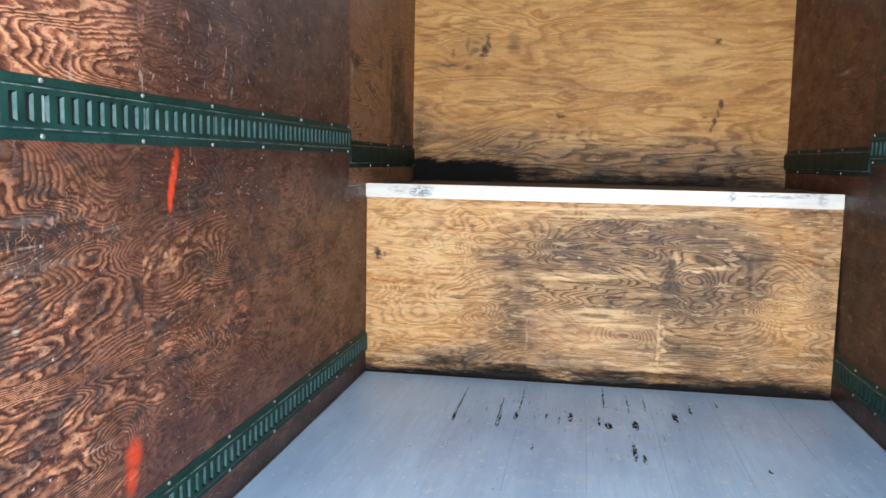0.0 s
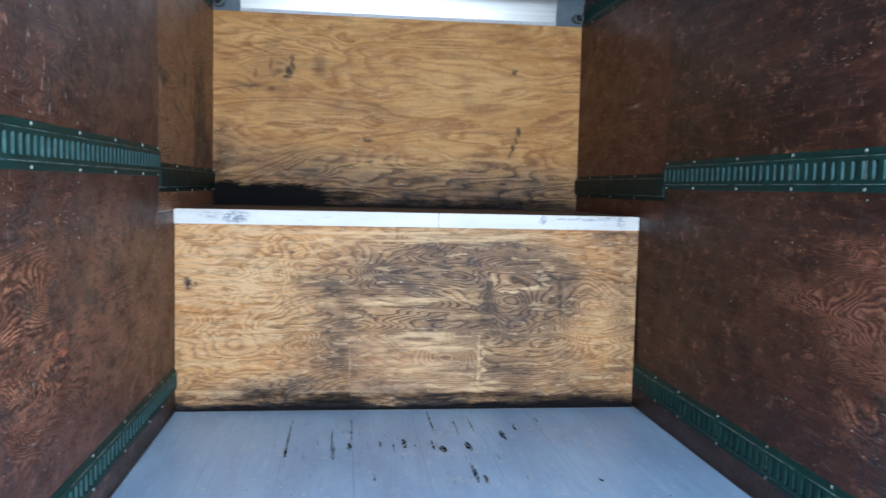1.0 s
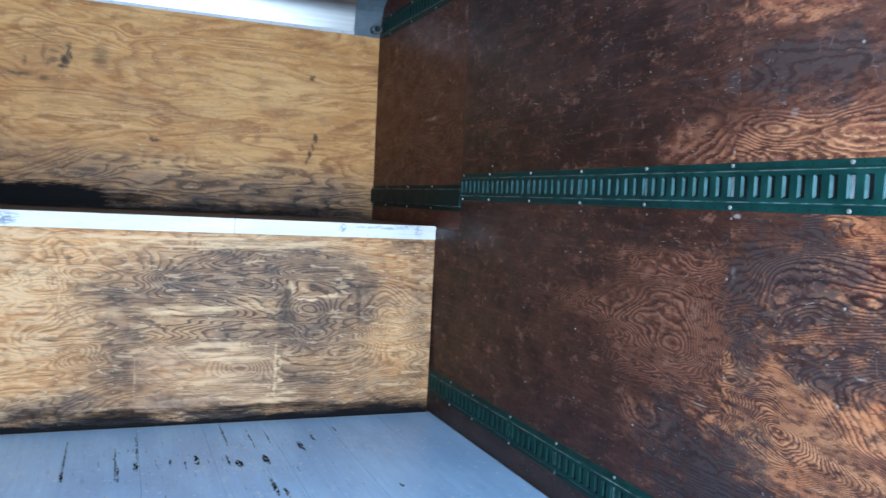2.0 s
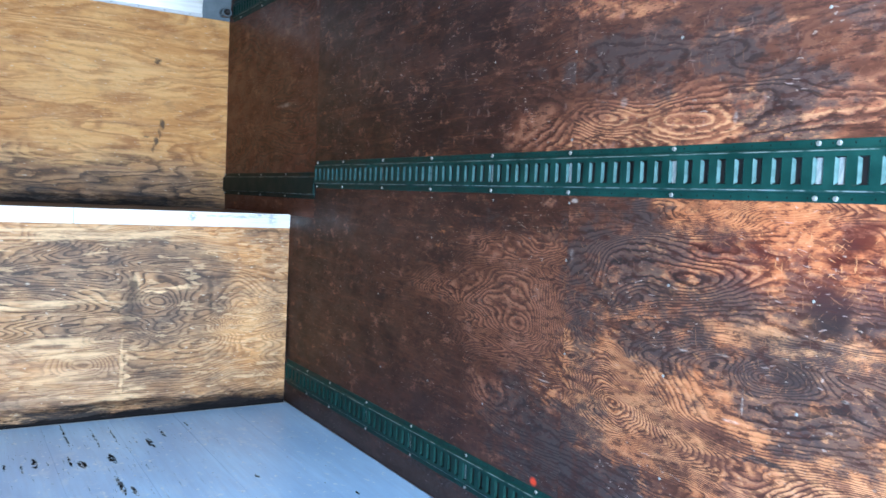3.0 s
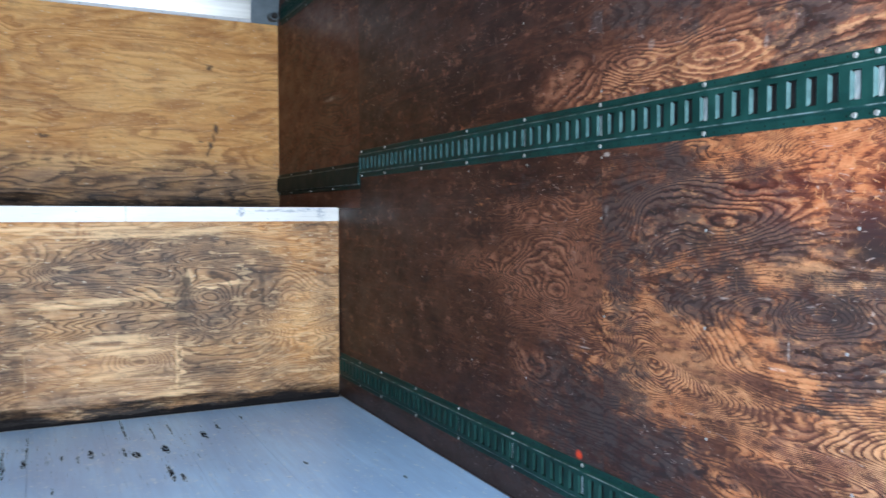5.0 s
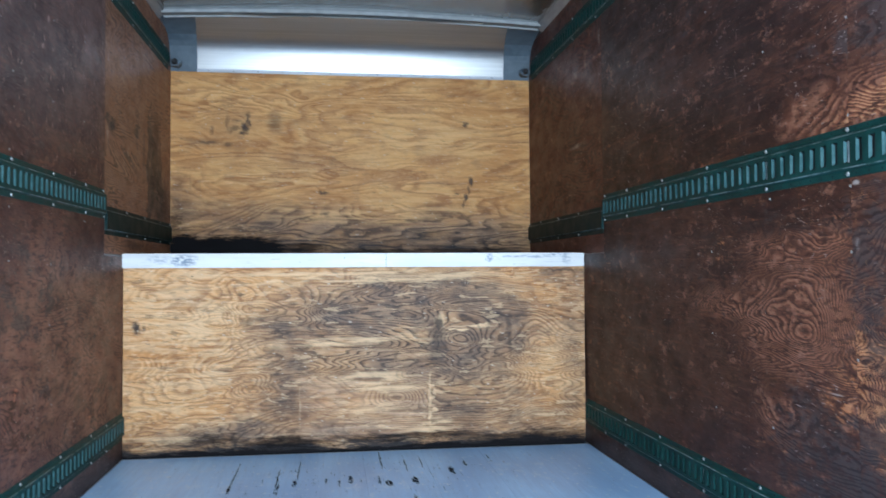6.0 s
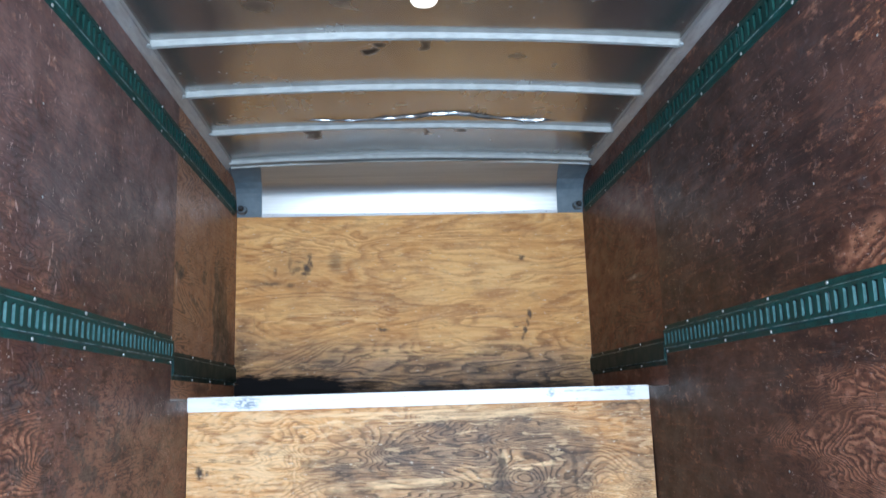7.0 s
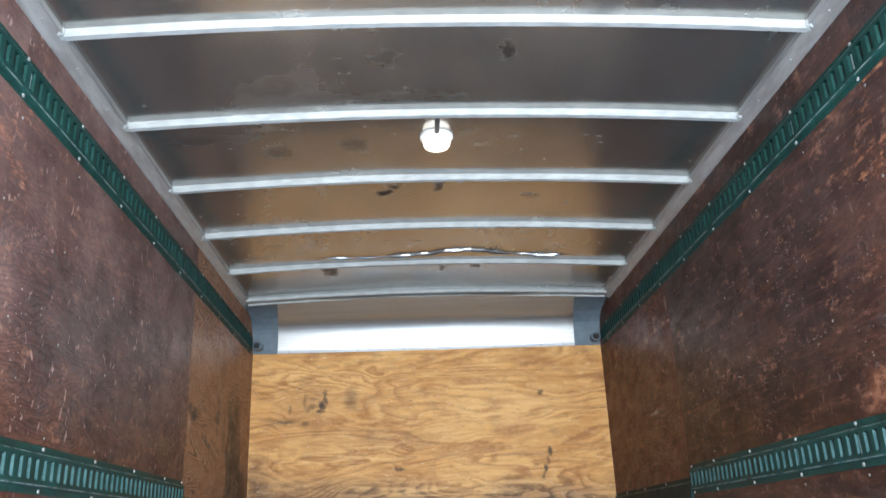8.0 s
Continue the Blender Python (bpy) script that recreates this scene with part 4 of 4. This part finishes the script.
# ---- mesh helpers ----
def part(name, bm, material, parent, label=""):
    me = bpy.data.meshes.new(name)
    bm.normal_update()
    bm.to_mesh(me)
    bm.free()
    me.materials.append(material)
    ob = new(name, me)
    ob.parent = parent
    if label:
        ob["label"] = label
    return ob


def thing(name, label, category, group="", kind="", at=(0, 0, 0)):
    ob = new(name)
    ob.location = at
    ob.empty_display_size = 0.1
    return tagged(ob, label, category, group, kind)


def block(bm, lo, hi, bevel=0.0, segments=1):
    """A box between two corners, its edges rounded."""
    vs = [bm.verts.new((x, y, z)) for x in (lo[0], hi[0]) for y in (lo[1], hi[1]) for z in (lo[2], hi[2])]
    fs = [bm.faces.new([vs[i] for i in f]) for f in ((0, 1, 3, 2), (4, 6, 7, 5), (0, 4, 5, 1), (2, 3, 7, 6), (0, 2, 6, 4), (1, 5, 7, 3))]
    if bevel:
        edges = list({e for f in fs for e in f.edges})
        bmesh.ops.bevel(bm, geom=edges, offset=bevel, segments=segments, affect="EDGES", clamp_overlap=True)
    return bm


def boxed(lo, hi, bevel=0.0, segments=1):
    return block(bmesh.new(), lo, hi, bevel, segments)


def prism(profile, x0, x1, steps=1, lift=None):
    """A closed y-z profile drawn out along x; lift(x) raises it."""
    bm = bmesh.new()
    rings = []
    for i in range(steps + 1):
        x = x0 + (x1 - x0) * i / steps
        up = lift(x) if lift else 0.0
        rings.append([bm.verts.new((x, y, z + up)) for y, z in profile])
    n = len(profile)
    for a, b in zip(rings, rings[1:]):
        for k in range(n):
            bm.faces.new((a[k], a[(k + 1) % n], b[(k + 1) % n], b[k]))
    bm.faces.new(rings[0][::-1])
    bm.faces.new(rings[-1])
    bmesh.ops.recalc_face_normals(bm, faces=bm.faces)
    return bm


def disc(bm, at, radius, height, sides=16, top=0.8, axis="z", down=False):
    """A low turned body on a base circle."""
    m = Matrix.Translation(at)
    if axis == "x":
        m = m @ Matrix.Rotation(radians(90), 4, "Y")
    if down:
        m = m @ Matrix.Rotation(radians(180), 4, "X")
    profile = [(radius, 0.0), (radius, height * 0.35), (radius * (0.5 + top * 0.45), height * 0.75), (radius * top * 0.75, height)]
    rings = [[bm.verts.new(m @ Vector((r * math.cos(2 * math.pi * k / sides), r * math.sin(2 * math.pi * k / sides), h))) for k in range(sides)] for r, h in profile]
    for a, b in zip(rings, rings[1:]):
        for k in range(sides):
            bm.faces.new((a[k], a[(k + 1) % sides], b[(k + 1) % sides], b[k]))
    bm.faces.new(rings[-1])
    bm.faces.new(rings[0][::-1])
    return bm


# ---- ground and box ----
ground = tagged(part("ground", boxed((-400, -400, -1.15), (400, 400, -1.0)), GROUND, None), "grey asphalt yard under and behind the truck", "ground", kind="structure")

wall_left = tagged(part("wall_left", boxed((XL - 0.07, YR, -0.06), (XL - 0.014, YB + 0.06, 2.62)), SHELL, None), "truck box side wall lined with dark varnished plywood", "wall", kind="structure")
wall_right = tagged(part("wall_right", boxed((XRF + 0.016, YR, -0.06), (XRF + 0.07, YB + 0.06, 2.62)), SHELL, None), "truck box side wall lined with worn dark plywood", "wall", kind="structure")
wall_front = tagged(part("wall_front", boxed((XL - 0.012, YB + 0.014, -0.06), (XRF + 0.014, YB + 0.06, 2.62)), SHELL, None), "front bulkhead lined with pale bare plywood", "wall", kind="structure")


def side_panel(side, corners, label):
    """One sheet of lining from its y-z corners; the right wall's lower sheets lean out a little at the foot."""
    bm = bmesh.new()
    mid = Vector((sum(y for y, z in corners), sum(z for y, z in corners))) / len(corners)
    layers = []
    for d in (0.0, 0.012):
        row = []
        for y, z in corners:
            y += 0.0006 if y < mid[0] else -0.0006
            z += 0.0006 if z < mid[1] else -0.0006
            x = XL - d if side < 0 else XR + (XRF - XR) * max(0.0, 1 - z / 1.22) + d
            row.append(bm.verts.new((x, y, z)))
        layers.append(row)
    n = len(corners)
    for k in range(n):
        bm.faces.new((layers[0][k], layers[0][(k + 1) % n], layers[1][(k + 1) % n], layers[1][k]))
    bm.faces.new(layers[0]), bm.faces.new(layers[1][::-1])
    bmesh.ops.recalc_face_normals(bm, faces=bm.faces)
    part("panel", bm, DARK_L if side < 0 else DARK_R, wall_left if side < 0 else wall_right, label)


def oblong(y0, y1, z0, z1):
    return [(y0, z0), (y1, z0), (y1, z1), (y0, z1)]


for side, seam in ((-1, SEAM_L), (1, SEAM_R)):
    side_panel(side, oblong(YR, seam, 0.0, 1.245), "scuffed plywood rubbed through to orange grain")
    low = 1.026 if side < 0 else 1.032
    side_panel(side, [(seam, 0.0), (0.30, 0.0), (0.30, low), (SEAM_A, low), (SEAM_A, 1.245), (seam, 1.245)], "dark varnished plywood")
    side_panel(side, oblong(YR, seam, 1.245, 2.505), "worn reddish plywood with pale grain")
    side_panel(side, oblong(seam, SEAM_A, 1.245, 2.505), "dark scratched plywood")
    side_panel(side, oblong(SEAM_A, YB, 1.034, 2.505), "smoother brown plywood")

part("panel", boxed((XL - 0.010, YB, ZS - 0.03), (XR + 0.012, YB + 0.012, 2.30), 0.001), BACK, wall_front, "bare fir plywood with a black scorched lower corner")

# raised platform over the cab end
wall_step = thing("wall_platform", "stained bare plywood riser of a raised platform, black along its foot", "wall", kind="structure")
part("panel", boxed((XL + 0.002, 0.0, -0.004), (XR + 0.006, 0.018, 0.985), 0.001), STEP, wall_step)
platform_floor = tagged(part("platform_floor", boxed((XL + 0.001, 0.02, 1.0), (XR - 0.001, YB - 0.001, ZS - 0.004), 0.001), DECK, None), "dirty brown boards on top of the raised platform", "floor", kind="structure")

# ---- floor of painted boards ----
floor = tagged(part("floor", boxed((XL - 0.012, YR, -1.0), (XRF + 0.014, 0.30, -0.032)), BLACK, None), "blue-grey painted wooden truck floor with chipped paint", "floor", kind="structure")
edges = [XL + 0.004] + [-0.875 + 0.305 * k for k in range(7)] + [XRF - 0.004]
for a, b in zip(edges, edges[1:]):
    part("plank", boxed((a + 0.0004, YR, -0.030), (b - 0.0004, -0.001, 0.0), 0.0006), FLOOR, floor)

# ---- ceiling ----
def camber(x):
    u = (x - 0.042) / 1.2
    return 0.040 * (1 - u * u)


def roof_sheet():
    bm = bmesh.new()
    nx, ny = 70, 260
    grid = []
    for j in range(ny + 1):
        y = YR + (0.86 - YR) * j / ny
        row = []
        for i in range(nx + 1):
            x = XL - 0.01 + (XR - XL + 0.02) * i / nx
            sag = 0.004 * noise.noise((x * 1.6, y * 2.4, 0.0))
            dent = math.exp(-((x - 0.10) / 0.75) ** 4) * math.exp(-((y - 0.14) / 0.085) ** 2)
            crumple = dent * (-0.0060 + 0.004 * noise.noise((x * 3.2, y * 4.0, 5.0)) + 0.0025 * noise.noise((x * 8.0, y * 22.0, 1.0)))
            row.append(bm.verts.new((x, y, 2.548 + camber(x) + sag + crumple)))
        grid.append(row)
    for a, b in zip(grid, grid[1:]):
        for i in range(nx):
            f = bm.faces.new((a[i], b[i], b[i + 1], a[i + 1]))
            f.smooth = True
    top = bmesh.ops.extrude_face_region(bm, geom=list(bm.faces))
    for v in top["geom"]:
        if isinstance(v, bmesh.types.BMVert):
            v.co.z += 0.02
    # buckled lap of the sheet that hangs down behind the last bow but one
    for y0, x0, x1, drop in ((0.100, -0.66, 1.02, 0.025), (0.130, -0.10, 0.60, 0.012)):
        rows = []
        for i in range(91):
            x = x0 + (x1 - x0) * i / 90
            fade = min(1.0, 6 * i / 90, 6 * (90 - i) / 90)
            h = fade * drop * max(0.25, 0.60 + 0.8 * noise.noise((x * 5.0, y0 * 30, 2.0)) + 0.3 * noise.noise((x * 11.0, 3.0, y0)))
            yy = y0 - 0.085 * math.exp(-((x - 0.22) / 0.26) ** 2) + 0.050 * noise.noise((x * 3.0, 7.0, y0)) + 0.012 * noise.noise((x * 12.0, 1.0, y0))
            top = 2.550 + camber(x)
            rows.append([bm.verts.new(v) for v in ((x, yy, top), (x, yy + 0.003, top - 0.5 * h - 0.001), (x, yy + 0.006, top - h - 0.002), (x, yy + 0.028, top))])
        for a, b in zip(rows, rows[1:]):
            for k in range(3):
                bm.faces.new((a[k], b[k], b[k + 1], a[k + 1])).smooth = k < 2
    return bm


ceiling = tagged(part("ceiling", roof_sheet(), ROOF, None), "dull reflective aluminium roof sheet with black smudges", "ceiling", kind="structure")
roof_back = tagged(part("roof_cover", boxed((XL - 0.07, YR, 2.63), (XRF + 0.07, YB + 0.06, 2.66)), SHELL, None), "outer roof skin above the ceiling sheet", "roof", kind="structure")

# hat-shaped bows across the roof
HAT = [(-0.026, 0.026), (-0.011, 0.024), (-0.009, -0.006), (0.014, -0.006), (0.016, 0.024), (0.030, 0.026), (0.030, 0.029), (-0.026, 0.029)]
for k in range(8):
    bow = thing("roof_bow", "pale galvanised steel bow arched across the roof", "roof bow", "roof bows", at=(0, -3.94 + 0.5915 * k, 2.526))
    part("bar", prism(HAT, XL + 0.045, XR - 0.045, 24, camber), BOW, bow)
    for x0, x1 in ((XL + 0.012, XL + 0.050), (XR - 0.050, XR - 0.012)):
        part("end_bracket", boxed((x0, -0.020, 0.000), (x1, 0.022, 0.026), 0.003, 2), BOW, bow, "folded steel end tab")
        for y in (-0.010, 0.010):
            part("rivet", disc(bmesh.new(), ((x0 + x1) / 2, y, 0.000), 0.005, 0.003, 8, down=True), RIVET, bow)
header = thing("roof_header", "grey aluminium header bar where roof meets the cove", "roof bow", at=(0, 0.795, 2.512))
part("bar", prism([(-0.040, 0.010), (-0.034, 0.012), (0.026, 0.006), (0.034, 0.050), (-0.040, 0.056)], XL + 0.03, XR - 0.03, 24, lambda x: camber(x) * 0.8), HEAD, header)
for y0, y1, z0 in ((-0.046, -0.038, 0.004), (0.022, 0.036, -0.004)):
    part("bead", prism([(y0, z0 + 0.003), (y0 + 0.003, z0), (y1 - 0.003, z0), (y1, z0 + 0.003), (y1, z0 + 0.02), (y0, z0 + 0.02)], XL + 0.03, XR - 0.03, 24, lambda x: camber(x) * 0.8), BOW, header, "bright raised edge of the header")

for side in (-1, 1):
    rail = thing("top_rail", "slanted aluminium rail between wall lining and roof", "rail", "top rails")
    bm = bmesh.new()
    x0 = XL if side < 0 else XR
    inner = [(x0, 2.500), (x0 - 0.006 * side, 2.502), (x0 - 0.040 * side, 2.536), (x0 - 0.040 * side, 2.552), (x0, 2.552)]
    a = [bm.verts.new((x, YR, z)) for x, z in inner]
    b = [bm.verts.new((x, 0.82, z)) for x, z in inner]
    for k in range(5):
        bm.faces.new((a[k], a[(k + 1) % 5], b[(k + 1) % 5], b[k]))
    bm.faces.new(a[::-1]), bm.faces.new(b)
    bmesh.ops.recalc_face_normals(bm, faces=bm.faces)
    part("extrusion", bm, RAIL, rail)
    xa, xb = sorted((x0 - 0.0405 * side, x0 - 0.046 * side))
    part("lip", boxed((xa, YR, 2.530), (xb, 0.82, 2.551), 0.001), RAIL, rail, "narrow turned-down inner lip")
    for k in range(20):
        stud = part("rivet", disc(bmesh.new(), (0, 0, 0), 0.005, 0.003, 8), RIVET, rail) if k == 0 else new("rivet", stud.data)
        stud.parent = rail
        stud.location = (x0 - 0.023 * side, YR + 0.12 + 0.27 * k, 2.519)
        stud.rotation_euler = (0, radians(135) * -side, 0)

# ---- curved cove at the front of the roof ----
def cove_profile(out):
    bend = [(1.198, 2.268), (1.1935, 2.295), (1.187, 2.330), (1.178, 2.365), (1.167, 2.400), (1.153, 2.430), (1.128, 2.460), (1.088, 2.489), (1.020, 2.510), (0.950, 2.525), (0.880, 2.533), (0.800, 2.538)]
    pts = [(y - out, z - 0.4 * out * (k > 2)) for k, (y, z) in enumerate(bend)]
    return pts + [(y + 0.003, z + 0.003) for y, z in reversed(pts)]


cove = thing("cove_panel", "curved brushed aluminium sheet joining bulkhead and roof", "metal panel")
bm = prism(cove_profile(0.002), -0.996, 1.068, 1)
for v in bm.verts:
    v.co.x += (0.12 if v.co.x < 0 else -0.12) * (1.2 - v.co.y)
sheet = part("sheet", bm, COVE, cove)
for f in sheet.data.polygons:
    f.use_smooth = len(f.vertices) == 4
sheet.data.set_sharp_from_angle(angle=radians(40))
part("edge_strip", boxed((-0.996, 1.186, 2.268), (1.068, 1.1935, 2.288), 0.001), SHELL, cove, "flat riveted lower edge")
stud_mesh = None
for k in range(13):
    if stud_mesh is None:
        ob = part("rivet", disc(bmesh.new(), (0, 0, 0), 0.004, 0.003, 8), RIVET, cove)
        stud_mesh = ob.data
    else:
        ob = new("rivet", stud_mesh)
        ob.parent = cove
    ob.location = (-0.92 + 0.159 * k, 1.186, 2.278)
    ob.rotation_euler = (radians(90), 0, 0)

for side in (-1, 1):
    x0, x1 = (XL + 0.001, -0.996) if side < 0 else (1.068, XR - 0.001)
    cap = thing("corner_cap", "blue-grey painted corner casting in the upper front corner", "corner cap", "corner caps")
    bm = prism(cove_profile(0.008), x0, x1, 1)
    for v in bm.verts:
        if abs(v.co.x) < 1.1:
            v.co.x -= side * 0.12 * (1.2 - v.co.y)
    part("body", bm, CAST, cap)
    xe = x0 + 0.012 if side < 0 else x1 - 0.075
    part("bracket", boxed((xe, 1.10, 2.285), (xe + 0.063, 1.186, 2.335), 0.012, 3), CAST, cap, "rounded bracket end")
    # Solid disc; its black paints the shade inside the hollow bracket end.
    knob = part("knob", disc(bmesh.new(), (0, 0, 0), 0.020, 0.022, 14), BLACK, cap, "black disc for the shade in the hollow end")
    knob.location, knob.rotation_euler = (xe + 0.03, 1.102, 2.31), (radians(90), 0, 0)

# ---- white angle along the platform edge ----
trim = thing("platform_trim", "white painted metal angle along the platform edge, scuffed", "trim", kind="structure")
for a, b in ((XL + 0.001, 0.168), (0.170, XR + 0.001)):
    bm = boxed((a, -0.020, 0.966), (b, -0.001, 1.040), 0.003, 2)
    block(bm, (a, -0.002, 1.0335), (b, 0.055, 1.040), 0.001)
    part("angle", bm, TRIM, trim)

# ---- slotted tracks ----
PITCH = 0.0508


def track_meshes(length, into, slots=True):
    """A pressed slotted track, y along it, z across, standing off its wall along into."""
    rail = bmesh.new()
    face, low = 0.0125, 0.003

    def P(y, z, d):
        return rail.verts.new((into * d, y, z))

    n = int(length / PITCH) if slots else 0
    start = (length - n * PITCH) / 2
    sw, sh = 0.0125, 0.0300
    ys = [0.0]
    for k in range(n):
        c = start + (k + 0.5) * PITCH
        ys += [c - sw, c + sw]
    ys.append(length)
    # centre face as bands around the slots
    rows = (-0.042, -sh, sh, 0.042)
    grid = [[P(y, z, face) for z in rows] for y in ys]
    for k, (a, b) in enumerate(zip(grid, grid[1:])):
        for r in range(3):
            if r == 1 and k % 2 == 1:
                continue
            rail.faces.new((a[r], b[r], b[r + 1], a[r + 1]))
    # rounded shoulders, flanges and rolled outer edges
    half = [(0.042, face), (0.0445, face - 0.0012), (0.0500, low), (0.0660, low), (0.0680, 0.0015), (0.0685, 0.0)]
    for s in (-1, 1):
        bands = [[P(y, s * z, d) for z, d in half] for y in (0.0, length)]
        for r in range(len(half) - 1):
            rail.faces.new((bands[0][r], bands[1][r], bands[1][r + 1], bands[0][r + 1]))
    # closed ends
    for y in (0.0, length):
        out = [(-z, d) for z, d in reversed(half)] + half
        rail.faces.new([P(y, z, d) for z, d in out])
    # pressed lips on both long sides of a slot, straight cut walls above and below
    for k in range(n):
        c = start + (k + 0.5) * PITCH
        for e in (-1, 1):
            quad = [P(c + e * sw, -sh, face), P(c + e * sw, sh, face), P(c + e * 0.0062, sh - 0.005, 0.0062), P(c + e * 0.0062, -sh + 0.005, 0.0062)]
            rail.faces.new(quad if e > 0 else quad[::-1]).material_index = 1
            rail.faces.new([P(c - sw, e * sh, face), P(c + sw, e * sh, face), P(c + sw, e * sh, 0.001), P(c - sw, e * sh, 0.001)])
    bmesh.ops.remove_doubles(rail, verts=rail.verts, dist=0.00005)
    bmesh.ops.recalc_face_normals(rail, faces=rail.faces)
    return rail


rivet_mesh = bpy.data.meshes.new("rivet")
_bm = disc(bmesh.new(), (0, 0, 0), 0.0062, 0.0042, 10, 0.9, "x")
_bm.to_mesh(rivet_mesh)
_bm.free()
rivet_mesh.materials.append(RIVET)


post_mesh = bpy.data.meshes.new("post_face")
_bm = boxed((-0.0012, -0.0085, -0.0285), (0.0012, 0.0085, 0.0285))
_bm.to_mesh(post_mesh)
_bm.free()
post_mesh.materials.append(POST)


def track(side, z, y0, y1, rivets, label, x=None, lips=LIP, slots=True):
    wall_x = x if x is not None else (XL if side < 0 else XR)
    t = thing("cargo_track", label, "cargo track", "wall tracks", at=(wall_x, y0, z))
    part("rail", track_meshes(y1 - y0, -side, slots), GREEN if slots else DEEP, t).data.materials.append(lips)
    if slots:
        # Black strip stands in for the shade inside the slots.
        part("slot_shade", boxed((min(0, -side * 0.0009), 0.004, -0.034), (max(0, -side * 0.0009), y1 - y0 - 0.004, 0.034)), BLACK, t, "black strip for the shade behind the slots")
    n = int((y1 - y0) / PITCH)
    start = (y1 - y0 - n * PITCH) / 2
    for y in rivets:
        k = min(n - 1, max(0, round((y - y0 - start) / PITCH - 0.5)))
        if slots:
            post = new("post_face", post_mesh)
            post.parent = t
            post.location = (-side * 0.0024, start + (k + 0.5) * PITCH, 0)
        for s in (-1, 1):
            r = new("rivet", rivet_mesh)
            r.parent = t
            r.location = (-side * 0.003, y - y0, s * 0.0592)
            r.rotation_euler = (0, 0, 0 if side < 0 else math.pi)
    return t


studs_l = [-2.262 - 0.4064 * k for k in range(-4, 6)]
studs_r = [-3.124 + 0.4064 * k for k in range(-3, 7)] + [-3.172]
track(-1, 1.264, YR + 0.02, -0.345, studs_l + [-0.365], "dark green slotted steel cargo track riveted at mid height")
track(1, 1.256, YR + 0.02, -0.362, studs_r + [-0.38], "dark green slotted steel cargo track riveted at mid height")
track(-1, 1.192, -0.334, YB - 0.003, [0.06, 0.47, 0.88, 1.17], "plain dark green steel channel on the wall above the platform", lips=GREEN, slots=False)
track(1, 1.200, -0.350, YB - 0.003, [0.06, 0.47, 0.88, 1.17], "plain dark green steel channel on the wall above the platform", lips=GREEN, slots=False)
track(-1, 0.168, YR + 0.02, -0.004, [s + 0.1 for s in studs_l] + [-0.3], "dark green slotted cargo track just above the floor")
track(1, 0.176, YR + 0.02, -0.004, [s + 0.1 for s in studs_r if s != -3.172] + [-0.3], "dark green slotted cargo track just above the floor", XR + 0.0195, lips=GREEN)
track(-1, 2.322, YR + 0.02, 1.10, [-2.27 + 0.4064 * k for k in range(-5, 9)], "dark green slotted cargo track below the roof", lips=GREEN)
track(1, 2.318, YR + 0.02, 1.10, [-2.30 + 0.4064 * k for k in range(-5, 9)], "dark green slotted cargo track below the roof", lips=GREEN)

# ---- screws that hold the lining ----
screw_mesh = bpy.data.meshes.new("screw")
_bm = disc(bmesh.new(), (0, 0, 0), 0.0042, 0.0016, 8, 0.9, "x")
_bm.to_mesh(screw_mesh)
_bm.free()
screw_mesh.materials.append(RIVET)
rng = random.Random(7)
for side, studs, wall in ((-1, studs_l, wall_left), (1, studs_r[:-1], wall_right)):
    for y in studs:
        for z in (0.42, 0.72, 0.99, 1.165, 1.355, 1.62, 1.92, 2.20):
            if rng.random() < 0.35:
                continue
            r = new("screw", screw_mesh)
            r.parent = wall
            zz = z + rng.uniform(-0.03, 0.03) * (z not in (1.165, 1.355))
            x = XL if side < 0 else XR + (XRF - XR) * max(0.0, 1 - zz / 1.22)
            r.location = (x, y + rng.uniform(-0.02, 0.02), zz)
            r.rotation_euler = (0, 0, 0 if side < 0 else math.pi)

# ---- dome lamp ----
lamp = thing("ceiling_lamp", "small round white dome lamp, lit, on the roof sheet", "lamp", at=(0.045, -1.36, 2.588))
part("flange", disc(bmesh.new(), (0, 0, 0), 0.067, 0.013, 40, 1.15, down=True), WHITE, lamp, "white plastic flange")
bm = bmesh.new()
rings = [(0.056, -0.008), (0.056, -0.030), (0.054, -0.042), (0.049, -0.050), (0.038, -0.056), (0.020, -0.058)]
loops = [[bm.verts.new((r * math.cos(math.pi * k / 20), r * math.sin(math.pi * k / 20), h)) for k in range(40)] for r, h in rings]
for a, b in zip(loops, loops[1:]):
    for k in range(40):
        bm.faces.new((a[k], b[k], b[(k + 1) % 40], a[(k + 1) % 40])).smooth = True
bm.faces.new(loops[-1][::-1]), bm.faces.new(loops[0])
bmesh.ops.recalc_face_normals(bm, faces=bm.faces)
part("dome", bm, GLOW, lamp, "glowing frosted dome")
part("lead", boxed((-0.009, -0.195, -0.022), (0.009, -0.052, -0.006), 0.004, 2), BLACK, lamp, "black cable lead from the roof bow")
